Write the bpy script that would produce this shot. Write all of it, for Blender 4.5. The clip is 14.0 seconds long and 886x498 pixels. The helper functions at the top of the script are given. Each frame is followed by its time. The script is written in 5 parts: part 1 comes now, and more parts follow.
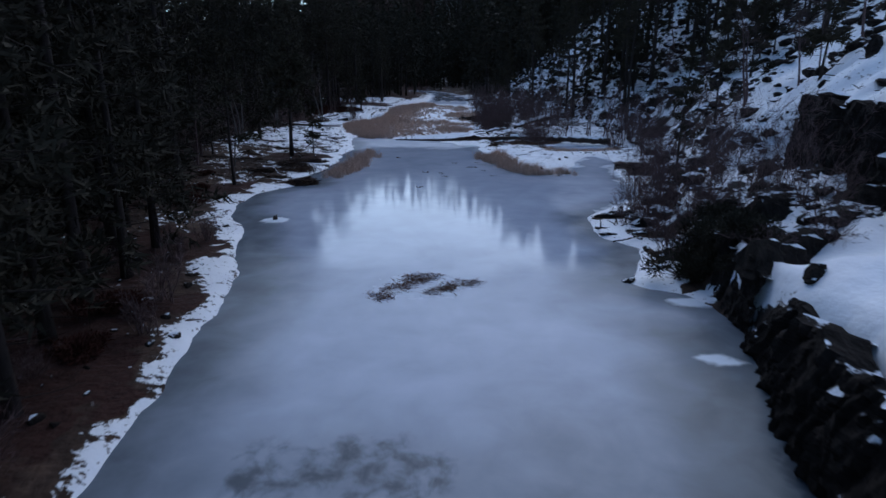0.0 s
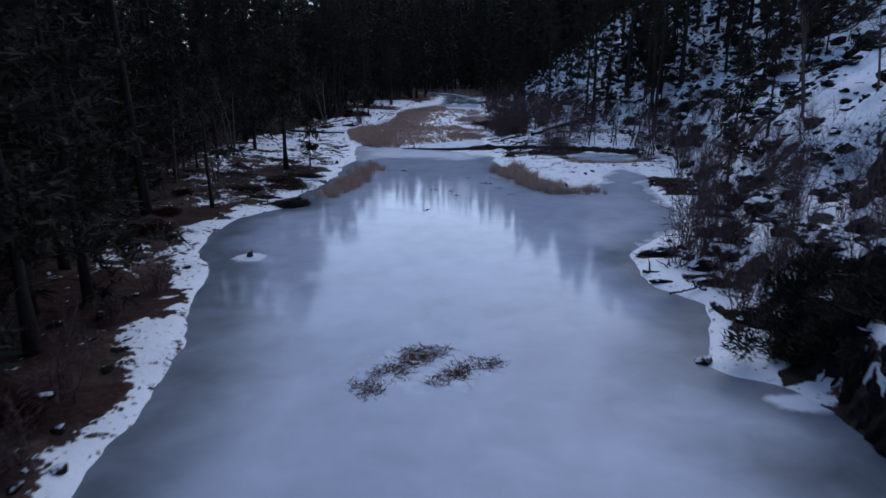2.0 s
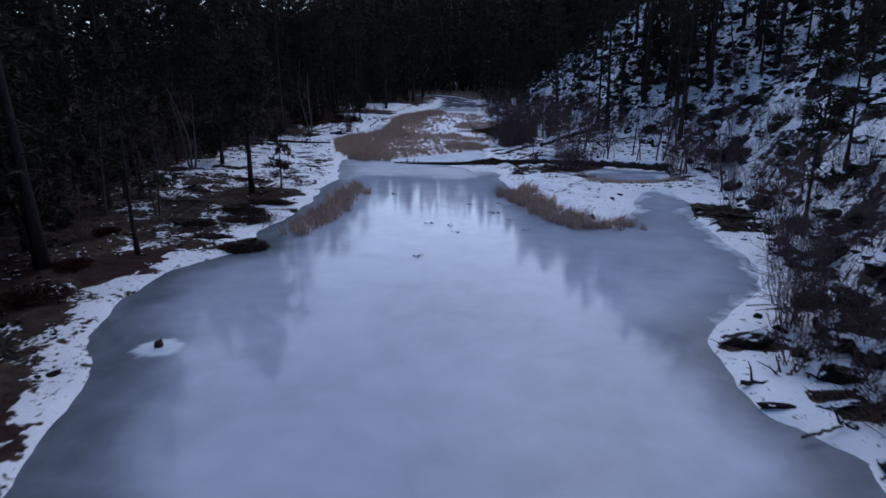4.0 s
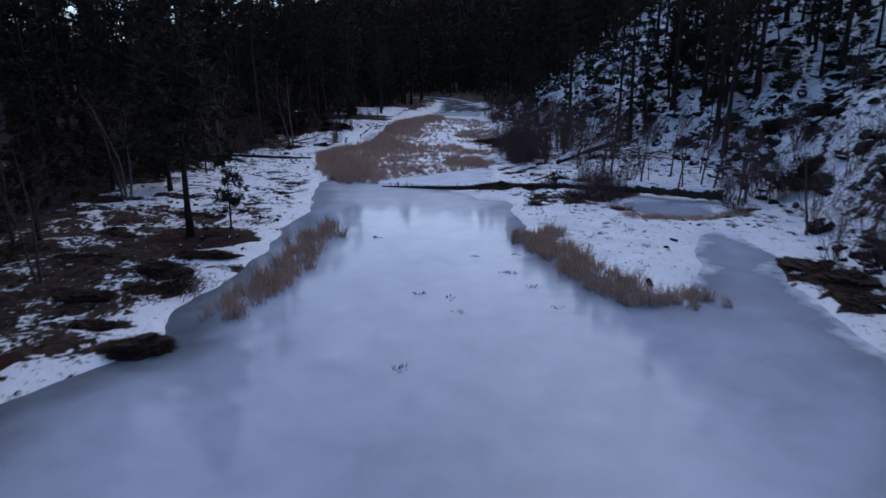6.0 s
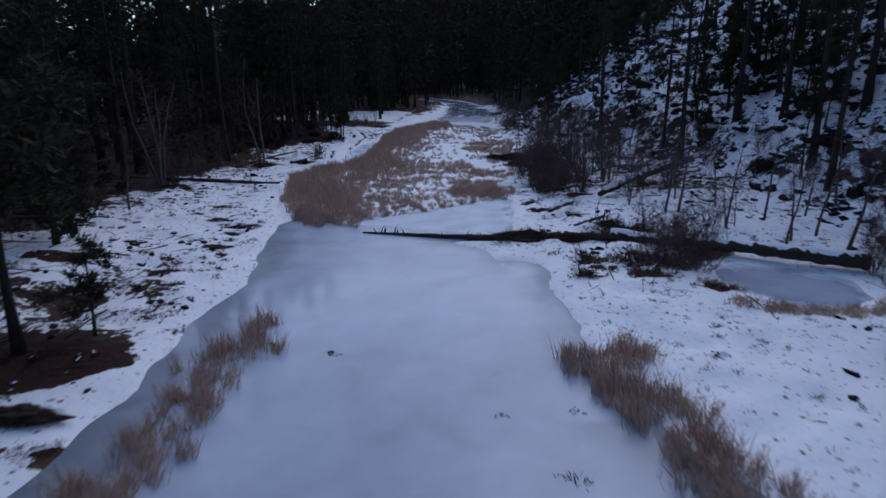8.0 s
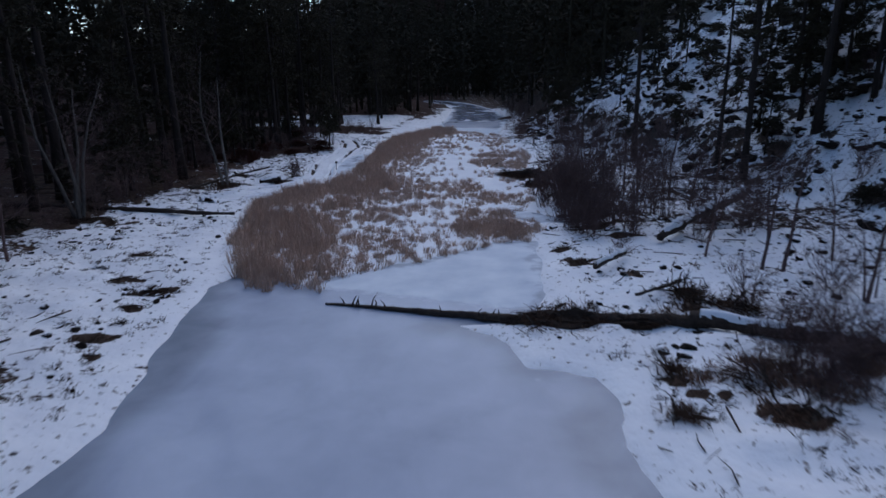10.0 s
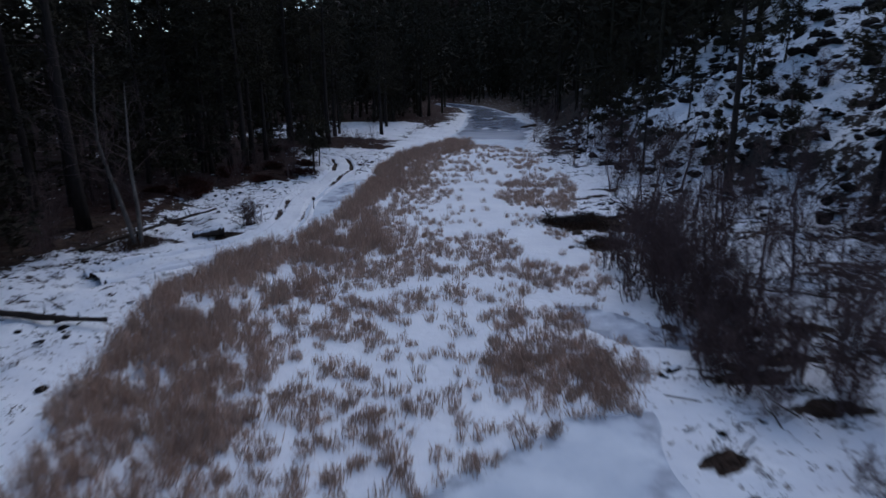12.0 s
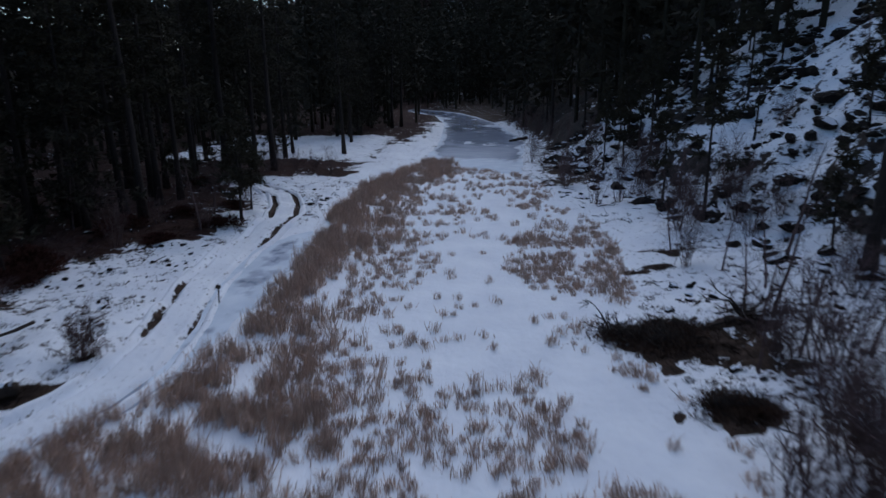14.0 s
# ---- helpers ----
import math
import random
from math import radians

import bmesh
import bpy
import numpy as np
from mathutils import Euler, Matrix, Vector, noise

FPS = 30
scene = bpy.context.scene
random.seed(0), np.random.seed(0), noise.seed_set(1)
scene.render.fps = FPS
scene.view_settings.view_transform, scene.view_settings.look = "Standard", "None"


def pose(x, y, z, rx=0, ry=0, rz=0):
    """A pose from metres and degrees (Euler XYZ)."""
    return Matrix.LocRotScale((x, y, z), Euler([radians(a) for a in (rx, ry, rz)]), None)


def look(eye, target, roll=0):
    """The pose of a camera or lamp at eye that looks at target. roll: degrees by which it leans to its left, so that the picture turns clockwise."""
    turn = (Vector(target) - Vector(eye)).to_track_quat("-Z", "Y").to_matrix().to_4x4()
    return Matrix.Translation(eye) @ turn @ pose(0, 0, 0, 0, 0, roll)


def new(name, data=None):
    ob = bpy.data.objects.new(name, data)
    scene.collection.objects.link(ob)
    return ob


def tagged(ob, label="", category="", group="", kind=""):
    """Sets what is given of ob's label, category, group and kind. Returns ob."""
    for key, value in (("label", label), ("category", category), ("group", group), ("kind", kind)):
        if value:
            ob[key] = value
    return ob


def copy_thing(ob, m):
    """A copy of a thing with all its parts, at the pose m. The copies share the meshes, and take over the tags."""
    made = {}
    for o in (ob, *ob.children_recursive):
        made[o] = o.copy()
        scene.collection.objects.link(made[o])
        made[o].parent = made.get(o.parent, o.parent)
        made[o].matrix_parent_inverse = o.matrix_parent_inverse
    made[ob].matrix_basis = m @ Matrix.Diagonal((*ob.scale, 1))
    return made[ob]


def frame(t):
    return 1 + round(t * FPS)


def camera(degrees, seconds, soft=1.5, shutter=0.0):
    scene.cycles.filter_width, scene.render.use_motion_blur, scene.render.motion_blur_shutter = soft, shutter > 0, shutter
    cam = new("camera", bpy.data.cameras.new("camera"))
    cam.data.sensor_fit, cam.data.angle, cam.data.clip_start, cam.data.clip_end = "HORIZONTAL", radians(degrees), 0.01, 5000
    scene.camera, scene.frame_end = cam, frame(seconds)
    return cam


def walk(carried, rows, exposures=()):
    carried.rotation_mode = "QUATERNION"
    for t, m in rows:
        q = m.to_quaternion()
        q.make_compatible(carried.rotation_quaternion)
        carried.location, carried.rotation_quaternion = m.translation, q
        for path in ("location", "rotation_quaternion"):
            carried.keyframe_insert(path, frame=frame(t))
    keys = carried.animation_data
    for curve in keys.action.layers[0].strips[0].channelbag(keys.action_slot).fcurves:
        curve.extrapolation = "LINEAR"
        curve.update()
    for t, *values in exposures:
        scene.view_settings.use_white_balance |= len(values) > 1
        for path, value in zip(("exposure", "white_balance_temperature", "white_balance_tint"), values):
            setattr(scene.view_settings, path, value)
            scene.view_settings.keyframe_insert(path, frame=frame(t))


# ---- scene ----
cam = camera(72.0, 14.0, soft=1.5, shutter=0.6)
METRES, EYE, TILT, LEAN, TURN = 78.43, 7.25, 0.0, 0.0, 0.0
ROWS = [
    (0.0, 0.0, 0.0, 0.0, -0.03, -16.2, 0.09),
    (0.5, 0.0007, 0.0196, 0.0003, 0.81, -16.18, 0.12),
    (1.0, 0.0003, 0.0333, 0.0007, 1.09, -16.1, 0.17),
    (1.5, 0.0004, 0.0511, 0.0014, 1.06, -16.09, 0.23),
    (2.0, 0.0006, 0.0746, 0.0022, 1.03, -16.1, 0.26),
    (2.5, 0.001, 0.1024, 0.0028, 1.06, -16.1, 0.27),
    (3.0, 0.0006, 0.1306, 0.0033, 1.03, -16.09, 0.28),
    (5.5, -0.0001, 0.2662, 0.0074, 0.69, -15.96, 0.48),
    (6.0, 0.0001, 0.3054, 0.0086, 0.89, -16.0, 0.48),
    (6.5, 0.0002, 0.3476, 0.0098, 1.49, -16.01, 0.46),
    (7.0, -0.0, 0.3916, 0.011, 1.53, -16.02, 0.43),
    (9.5, -0.002, 0.5754, 0.0093, 1.54, -15.9, 0.43),
    (10.0, -0.0021, 0.6081, 0.0092, 2.07, -15.88, 0.44),
    (10.5, -0.0029, 0.6479, 0.0096, 2.35, -15.87, 0.45),
    (11.0, -0.0048, 0.6958, 0.0104, 2.67, -15.84, 0.44),
    (11.5, -0.0087, 0.7522, 0.0114, 3.0, -15.89, 0.44),
    (12.0, -0.014, 0.8061, 0.0123, 3.2, -15.89, 0.38),
    (12.5, -0.0193, 0.8576, 0.0132, 3.45, -15.86, 0.36),
    (13.0, -0.0246, 0.9078, 0.0142, 3.71, -15.81, 0.31),
    (13.5, -0.0275, 0.9537, 0.0151, 1.36, -15.75, 0.5),
    (14.0, -0.0292, 0.9986, 0.0166, 0.65, -15.66, 0.64),
]
EXPOSURES = [(0.0, 0.66, 5500, 7.0), (2.5, 0.65, 5550, 12.0), (7.0, 0.6, 5600, 14.0), (10.0, 0.56, 5750, 11.0), (11.5, 0.52, 5800, 10.0), (12.5, 0.55, 5900, 9.0), (14.0, 0.6, 5850, 7.0)]
walk(cam, [(t, pose(0, 0, EYE, TILT, LEAN, TURN) @ pose(METRES * x, METRES * y, METRES * z, 90 + pitch, roll, yaw)) for t, x, y, z, yaw, pitch, roll in ROWS], EXPOSURES)

# ---- world and sun ----
SUN_EL, SUN_AZ = 42.0, 15.0          # degrees above the horizon, and clockwise from +y
world = bpy.data.worlds.new("dusk_sky")
scene.world = world
world.use_nodes = True
wn = world.node_tree.nodes
sky = wn.new("ShaderNodeTexSky")
sky.sky_type = "NISHITA"
sky.sun_disc = False
sky.sun_elevation, sky.sun_rotation = radians(SUN_EL), radians(SUN_AZ)
sky.air_density, sky.dust_density, sky.ozone_density = 1.0, 1.0, 2.0
wn["Background"].inputs["Strength"].default_value = 0.085
world.node_tree.links.new(sky.outputs[0], wn["Background"].inputs["Color"])
sun_data = bpy.data.lights.new("sun", "SUN")
sun_data.energy, sun_data.angle, sun_data.color = 0.5, radians(80), (1.0, 0.96, 0.93)
sun = new("sun", sun_data)
sun.matrix_basis = look(
    (200 * math.sin(radians(SUN_AZ)), 200 * math.cos(radians(SUN_AZ)), 200 * math.tan(radians(SUN_EL))), (0, 0, 0))

# ---- small tools ----
rng = np.random.default_rng(7)


def lattice(ix, iy, seed):
    n = (ix * 374761393 + iy * 668265263 + seed * 974711) & 0x7FFFFFFF
    n = ((n ^ (n >> 13)) * 1274126177) & 0x7FFFFFFF
    return ((n ^ (n >> 16)) & 0xFFFF) / 65535.0


def value_noise(x, y, seed):
    ix, iy = np.floor(x).astype(np.int64), np.floor(y).astype(np.int64)
    fx, fy = x - ix, y - iy
    fx, fy = fx * fx * (3 - 2 * fx), fy * fy * (3 - 2 * fy)
    a = lattice(ix, iy, seed) * (1 - fx) + lattice(ix + 1, iy, seed) * fx
    b = lattice(ix, iy + 1, seed) * (1 - fx) + lattice(ix + 1, iy + 1, seed) * fx
    return a * (1 - fy) + b * fy


def fbm(x, y, size, seed, octaves=4):
    """Noise of mean 0, about -1 to 1, with features of that size in metres."""
    out, amp, total = 0, 1.0, 0
    for k in range(octaves):
        out = out + amp * (value_noise(x / size * 2 ** k, y / size * 2 ** k, seed + k) * 2 - 1)
        total += amp
        amp *= 0.5
    return out / total * 1.5


def smooth(a, b, v):
    t = np.clip((v - a) / (b - a), 0, 1)
    return t * t * (3 - 2 * t)


def outline_distance(poly, x, y):
    """Signed distance to an outline: negative inside."""
    best = np.full(x.shape, 1e9)
    inside = np.zeros(x.shape, bool)
    n = len(poly)
    for i in range(n):
        (ax, ay), (bx, by) = poly[i], poly[(i + 1) % n]
        dx, dy = bx - ax, by - ay
        t = np.clip(((x - ax) * dx + (y - ay) * dy) / (dx * dx + dy * dy + 1e-9), 0, 1)
        best = np.minimum(best, (x - ax - t * dx) ** 2 + (y - ay - t * dy) ** 2)
        if ay != by:
            cross = ((ay > y) != (by > y)) & (x < dx * (y - ay) / (by - ay) + ax)
            inside ^= cross
    return np.where(inside, -1, 1) * np.sqrt(best)


class Shape:
    """Gathers tubes, slivers and lumps into one mesh."""

    def __init__(self):
        self.v, self.f, self.n = [], [], 0

    def add(self, verts, faces):
        self.v.append(np.asarray(verts, float).reshape(-1, 3))
        self.f.extend([tuple(int(i) + self.n for i in f) for f in faces])
        self.n += len(self.v[-1])
        return self

    def tube(self, points, radii, sides=5, cap=True):
        pts = np.asarray(points, float)
        m = len(pts)
        way = np.gradient(pts, axis=0)
        way /= np.linalg.norm(way, axis=1)[:, None] + 1e-9
        ref = np.where(np.abs(way[:, 2:3]) < 0.9, [[0, 0, 1.0]], [[1.0, 0, 0]])
        ref[:] = ref[0]
        u = np.cross(way, ref)
        u /= np.linalg.norm(u, axis=1)[:, None] + 1e-9
        w = np.cross(way, u)
        a = np.linspace(0, 2 * np.pi, sides, endpoint=False)
        ring = pts[:, None] + np.asarray(radii)[:, None, None] * (np.cos(a)[None, :, None] * u[:, None] + np.sin(a)[None, :, None] * w[:, None])
        faces = []
        for i in range(m - 1):
            for j in range(sides):
                k = (j + 1) % sides
                faces.append((i * sides + j, i * sides + k, (i + 1) * sides + k, (i + 1) * sides + j))
        if cap:
            faces.append(tuple(range(sides))[::-1])
            faces.append(tuple(range((m - 1) * sides, m * sides)))
        return self.add(ring.reshape(-1, 3), faces)

    def slivers(self, base, tip, width, r=rng):
        """Narrow three-cornered leaves from base to tip."""
        base, tip = np.asarray(base, float), np.asarray(tip, float)
        way = tip - base
        side = np.cross(way, r.normal(size=base.shape))
        side /= np.linalg.norm(side, axis=1)[:, None] + 1e-9
        side = side * np.asarray(width).reshape(-1, 1) * 0.5
        v = np.stack([base - side, base + side, tip], 1).reshape(-1, 3)
        k = len(base)
        idx = np.arange(3 * k).reshape(-1, 3)
        return self.add(v, idx)

    def mesh(self, name, material, shade=True):
        me = bpy.data.meshes.new(name)
        me.from_pydata(np.concatenate(self.v).tolist(), [], self.f)
        if shade:
            me.polygons.foreach_set("use_smooth", [True] * len(me.polygons))
        me.materials.append(material)
        me.update()
        return me


def part(name, shape, material, parent, label="", shade=True, kind=""):
    ob = new(name, shape.mesh(name, material, shade) if isinstance(shape, Shape) else shape)
    ob.parent = parent
    return tagged(ob, label, kind=kind)


def thing(name, label, category, group="", kind="", data=None):
    return tagged(new(name, data), label, category, group, kind)


# ---- materials ----
class Nodes:
    """A material with its node tree and short calls for the usual nodes."""

    def __init__(self, name, rough=0.8, spec=0.3):
        self.mat = bpy.data.materials.new(name)
        self.mat.use_nodes = True
        self.t = self.mat.node_tree
        self.b = self.t.nodes["Principled BSDF"]
        self.b.inputs["Roughness"].default_value = rough
        self.b.inputs["Specular IOR Level"].default_value = spec
        self.pos = self.t.nodes.new("ShaderNodeNewGeometry").outputs["Position"]

    def put(self, socket, value):
        if isinstance(value, (int, float)):
            socket.default_value = value
        elif isinstance(value, tuple):
            socket.default_value = (*value, 1.0) if len(value) == 3 and socket.type == "RGBA" else value
        else:
            self.t.links.new(value, socket)

    def local(self):
        return self.t.nodes.new("ShaderNodeTexCoord").outputs["Object"]

    def stretch(self, vec, scale):
        n = self.t.nodes.new("ShaderNodeMapping")
        n.inputs["Scale"].default_value = scale
        self.t.links.new(vec, n.inputs["Vector"])
        return n.outputs[0]

    def noise(self, size, vec=None, detail=4, rough=0.55, warp=0.0):
        n = self.t.nodes.new("ShaderNodeTexNoise")
        n.inputs["Scale"].default_value = 1.0 / size
        n.inputs["Detail"].default_value = detail
        n.inputs["Roughness"].default_value = rough
        n.inputs["Distortion"].default_value = warp
        self.t.links.new(vec if vec is not None else self.pos, n.inputs["Vector"])
        return n.outputs["Fac"]

    def ramp(self, fac, *stops):
        n = self.t.nodes.new("ShaderNodeValToRGB")
        e = n.color_ramp.elements
        while len(e) < len(stops):
            e.new(0.5)
        for el, (p, c) in zip(e, stops):
            el.position = p
            el.color = (*c, 1) if isinstance(c, tuple) else (c, c, c, 1)
        self.t.links.new(fac, n.inputs[0])
        return n.outputs[0]

    def mix(self, fac, a, b):
        n = self.t.nodes.new("ShaderNodeMix")
        n.data_type = "RGBA"
        self.put(n.inputs["Factor"], fac)
        self.put(n.inputs[6], a)
        self.put(n.inputs[7], b)
        return n.outputs[2]

    def math(self, op, a, b=0.0):
        n = self.t.nodes.new("ShaderNodeMath")
        n.operation = op
        self.put(n.inputs[0], a)
        self.put(n.inputs[1], b)
        return n.outputs[0]

    def step(self, v, a, b):
        n = self.t.nodes.new("ShaderNodeMapRange")
        n.interpolation_type = "SMOOTHSTEP"
        self.put(n.inputs["Value"], v)
        n.inputs["From Min"].default_value, n.inputs["From Max"].default_value = a, b
        return n.outputs[0]

    def attr(self, name):
        n = self.t.nodes.new("ShaderNodeAttribute")
        n.attribute_name = name
        return n.outputs["Fac"]

    def upward(self):
        n = self.t.nodes.new("ShaderNodeSeparateXYZ")
        self.t.links.new(self.t.nodes.new("ShaderNodeNewGeometry").outputs["Normal"], n.inputs[0])
        return n.outputs[2]

    def random(self):
        return self.t.nodes.new("ShaderNodeObjectInfo").outputs["Random"]

    def island(self):
        return self.t.nodes.new("ShaderNodeNewGeometry").outputs["Random Per Island"]

    def bump(self, height, depth, strength=1.0):
        n = self.t.nodes.new("ShaderNodeBump")
        n.inputs["Distance"].default_value = depth
        n.inputs["Strength"].default_value = strength
        self.put(n.inputs["Height"], height)
        self.t.links.new(n.outputs[0], self.b.inputs["Normal"])

    def done(self, colour, rough=None):
        self.put(self.b.inputs["Base Color"], colour)
        if rough is not None:
            self.put(self.b.inputs["Roughness"], rough)
        return self.mat


def ground_material():
    m = Nodes("snowy_ground", 0.85, 0.2)
    cover = m.attr("snow")
    n1, n2 = m.noise(0.75, detail=6, rough=0.65), m.noise(0.2, detail=3)
    n0 = m.noise(2.8, detail=3, warp=0.4)
    n = m.math("ADD", m.math("MULTIPLY", n0, 0.18), m.math("ADD", m.math("MULTIPLY", n1, 0.50), m.math("MULTIPLY", n2, 0.32)))
    blobs = m.math("ADD", m.math("MULTIPLY", m.noise(1.5, m.stretch(m.pos, (1.0, 0.6, 1.9)), detail=4, rough=0.55), 0.58), m.math("MULTIPLY", n1, 0.42))
    n = m.math("ADD", m.math("MULTIPLY", n, m.math("SUBTRACT", 1.0, m.attr("rock"))), m.math("MULTIPLY", blobs, m.attr("rock")))
    lie = m.math("ADD", cover, m.math("MULTIPLY", m.math("SUBTRACT", m.upward(), 0.9), 0.45))
    fac = m.step(m.math("SUBTRACT", m.math("ADD", m.math("MULTIPLY", lie, 0.5), 0.25), n), -0.018, 0.018)
    litter = m.ramp(m.noise(0.5, detail=6), (0.3, (0.024, 0.016, 0.012)), (0.5, (0.05, 0.031, 0.022)), (0.72, (0.095, 0.06, 0.042)))
    rust = m.ramp(m.noise(0.22, detail=7, rough=0.7), (0.3, (0.018, 0.008, 0.006)), (0.7, (0.056, 0.024, 0.018)))
    rock = m.ramp(m.noise(0.6, detail=7, rough=0.65), (0.3, (0.016, 0.014, 0.012)), (0.6, (0.045, 0.04, 0.036)), (0.8, (0.085, 0.075, 0.068)))
    soil = m.mix(m.attr("rock"), m.mix(m.step(m.math("ADD", m.attr("rust"), m.math("SUBTRACT", m.noise(2.5, detail=4), 0.5)), 0.35, 0.65), litter, rust), rock)
    white = m.ramp(m.noise(2.2, detail=5), (0.3, (0.82, 0.82, 0.85)), (0.65, (0.93, 0.925, 0.935)))
    white = m.mix(m.math("MULTIPLY", m.step(m.noise(0.21, detail=3), 0.615, 0.69), m.math("SUBTRACT", 1.0, m.step(cover, 0.9, 1.0))), white, (0.24, 0.21, 0.19))
    h = m.math("ADD", m.math("MULTIPLY", fac, 0.8), m.math("MULTIPLY", m.noise(0.3, detail=6), m.math("SUBTRACT", 1.5, fac)))
    m.bump(h, 0.09)
    return m.done(m.mix(fac, soil, white), m.math("SUBTRACT", 0.95, m.math("MULTIPLY", fac, 0.3)))


def ice_material():
    m = Nodes("pond_ice", 0.2, 0.34)
    m.b.inputs["IOR"].default_value = 1.31
    shore, film = m.attr("shore"), m.attr("film")
    n_big, n_mid = m.noise(6.0, detail=5, warp=0.6), m.noise(1.4, detail=5, warp=0.4)
    thick = m.math("ADD", m.math("MULTIPLY", n_big, 0.6), m.math("MULTIPLY", n_mid, 0.4))
    cloudy = m.ramp(thick, (0.3, (0.325, 0.358, 0.442)), (0.5, (0.415, 0.45, 0.542)), (0.7, (0.505, 0.542, 0.638)))
    thin = m.ramp(n_mid, (0.3, (0.075, 0.088, 0.095)), (0.7, (0.16, 0.18, 0.205)))
    # thin ice colour; beside the cliff it also stands in for the rock's reflection
    col = m.mix(shore, cloudy, thin)
    blotch = m.math("ADD", m.math("MULTIPLY", m.noise(0.55, detail=5, rough=0.6, warp=0.3), 0.55), m.math("MULTIPLY", m.noise(2.6, detail=2), 0.45))
    # dark holes in the ice, and the cliff's reflection painted as dark blotches
    spots = m.step(m.math("MULTIPLY", blotch, m.attr("holes_cliff_dark")), 0.45, 0.66)
    col = m.mix(m.math("MULTIPLY", spots, 0.9), col, (0.055, 0.065, 0.08))
    snowy = m.step(m.math("ADD", film, m.math("SUBTRACT", m.noise(0.8, detail=5), 0.5)), 0.35, 0.75)
    col = m.mix(snowy, col, m.ramp(m.noise(1.6, detail=5), (0.32, (0.62, 0.665, 0.73)), (0.66, (0.79, 0.82, 0.86))))
    wet = m.step(m.math("ADD", m.attr("gloss"), m.math("SUBTRACT", m.noise(4.5, detail=5, warp=0.8), 0.5)), 0.30, 0.62)
    rough = m.math("ADD", m.math("SUBTRACT", 0.27, m.math("MULTIPLY", wet, 0.205)), m.math("MULTIPLY", snowy, 0.5))
    m.bump(m.math("ADD", m.noise(1.3, detail=3), m.math("MULTIPLY", snowy, 1.5)), 0.0016)
    return m.done(col, rough)


def plain_material(name, size, dark, light, rough=0.85, bump=0.01, streak=(1, 1, 1), obj=True, vary=0.35):
    m = Nodes(name, rough, 0.25)
    vec = m.stretch(m.local() if obj else m.pos, streak)
    n = m.noise(size, vec, detail=6, rough=0.62)
    c = m.ramp(n, (0.28, dark), (0.72, light))
    if vary:
        c = m.mix(m.math("MULTIPLY", m.random(), vary), c, tuple(0.45 * a for a in dark))
    m.bump(n, bump)
    return m.done(c)


def leafy_material(name, a, b, rough=0.75, vary=0.4):
    m = Nodes(name, rough, 0.08)
    c = m.mix(m.island(), a, b)
    c = m.mix(m.step(m.noise(0.55, detail=3), 0.40, 0.60), m.mix(0.6, tuple(0.7 * x for x in a), c), c)
    return m.done(m.mix(m.math("MULTIPLY", m.random(), vary), c, tuple(0.5 * x for x in a)))


def rock_material(name, lies):
    """Dark cracked stone; snow lies on faces turned up beyond that limit."""
    m = Nodes(name, 0.9, 0.12)
    n = m.noise(0.7, detail=8, rough=0.68)
    streaks = m.noise(0.9, m.stretch(m.pos, (3.4, 3.4, 0.4)), detail=6)
    c = m.ramp(m.math("ADD", m.math("MULTIPLY", n, 0.5), m.math("MULTIPLY", streaks, 0.5)),
               (0.3, (0.007, 0.0055, 0.0045)), (0.55, (0.021, 0.016, 0.013)), (0.75, (0.055, 0.043, 0.035)))
    snow = m.step(m.math("ADD", m.upward(), m.math("MULTIPLY", m.math("SUBTRACT", m.noise(0.9, detail=5), 0.5), 1.3)), lies, lies + 0.07)
    m.bump(m.math("ADD", m.math("MULTIPLY", n, 1.0), m.math("MULTIPLY", streaks, 0.8)), 0.14)
    return m.done(m.mix(snow, c, (0.74, 0.77, 0.82)))


GROUND, ICE, ROCK, CLIFF_ROCK = ground_material(), ice_material(), rock_material("cold_rock", 0.91), rock_material("cliff_rock", 0.98)
BARK_PINE = plain_material("pine_bark", 0.12, (0.018, 0.014, 0.012), (0.058, 0.041, 0.033), bump=0.03, streak=(1, 1, 0.2))
BARK_GREY = plain_material("grey_bark", 0.10, (0.06, 0.052, 0.045), (0.22, 0.19, 0.165), bump=0.01, streak=(1, 1, 0.3))
BARK_TWIG = plain_material("twig_bark", 0.2, (0.08, 0.05, 0.047), (0.18, 0.116, 0.107), bump=0.0)
LOG_BARK = plain_material("log_bark", 0.15, (0.022, 0.016, 0.013), (0.085, 0.06, 0.045), bump=0.03)
DEADWOOD = plain_material("weathered_wood", 0.12, (0.05, 0.042, 0.036), (0.17, 0.14, 0.12), bump=0.015)
SNOW = plain_material("snow", 0.5, (0.78, 0.785, 0.81), (0.90, 0.90, 0.915), bump=0.02, vary=0, obj=False)
NEEDLES = leafy_material("pine_needles", (0.036, 0.030, 0.019), (0.075, 0.063, 0.040))
SPRUCE = leafy_material("spruce_needles", (0.032, 0.027, 0.018), (0.064, 0.054, 0.036))
EARTH = plain_material("root_earth", 0.2, (0.018, 0.012, 0.009), (0.07, 0.043, 0.03), bump=0.05, obj=False)
RUSSET = leafy_material("russet_leaves", (0.040, 0.015, 0.011), (0.10, 0.038, 0.027))
MATTED = leafy_material("matted_reed", (0.12, 0.066, 0.045), (0.27, 0.16, 0.11), vary=0.0)
TUSSOCK = leafy_material("tussock_grass", (0.030, 0.020, 0.015), (0.085, 0.052, 0.036), vary=0.0)
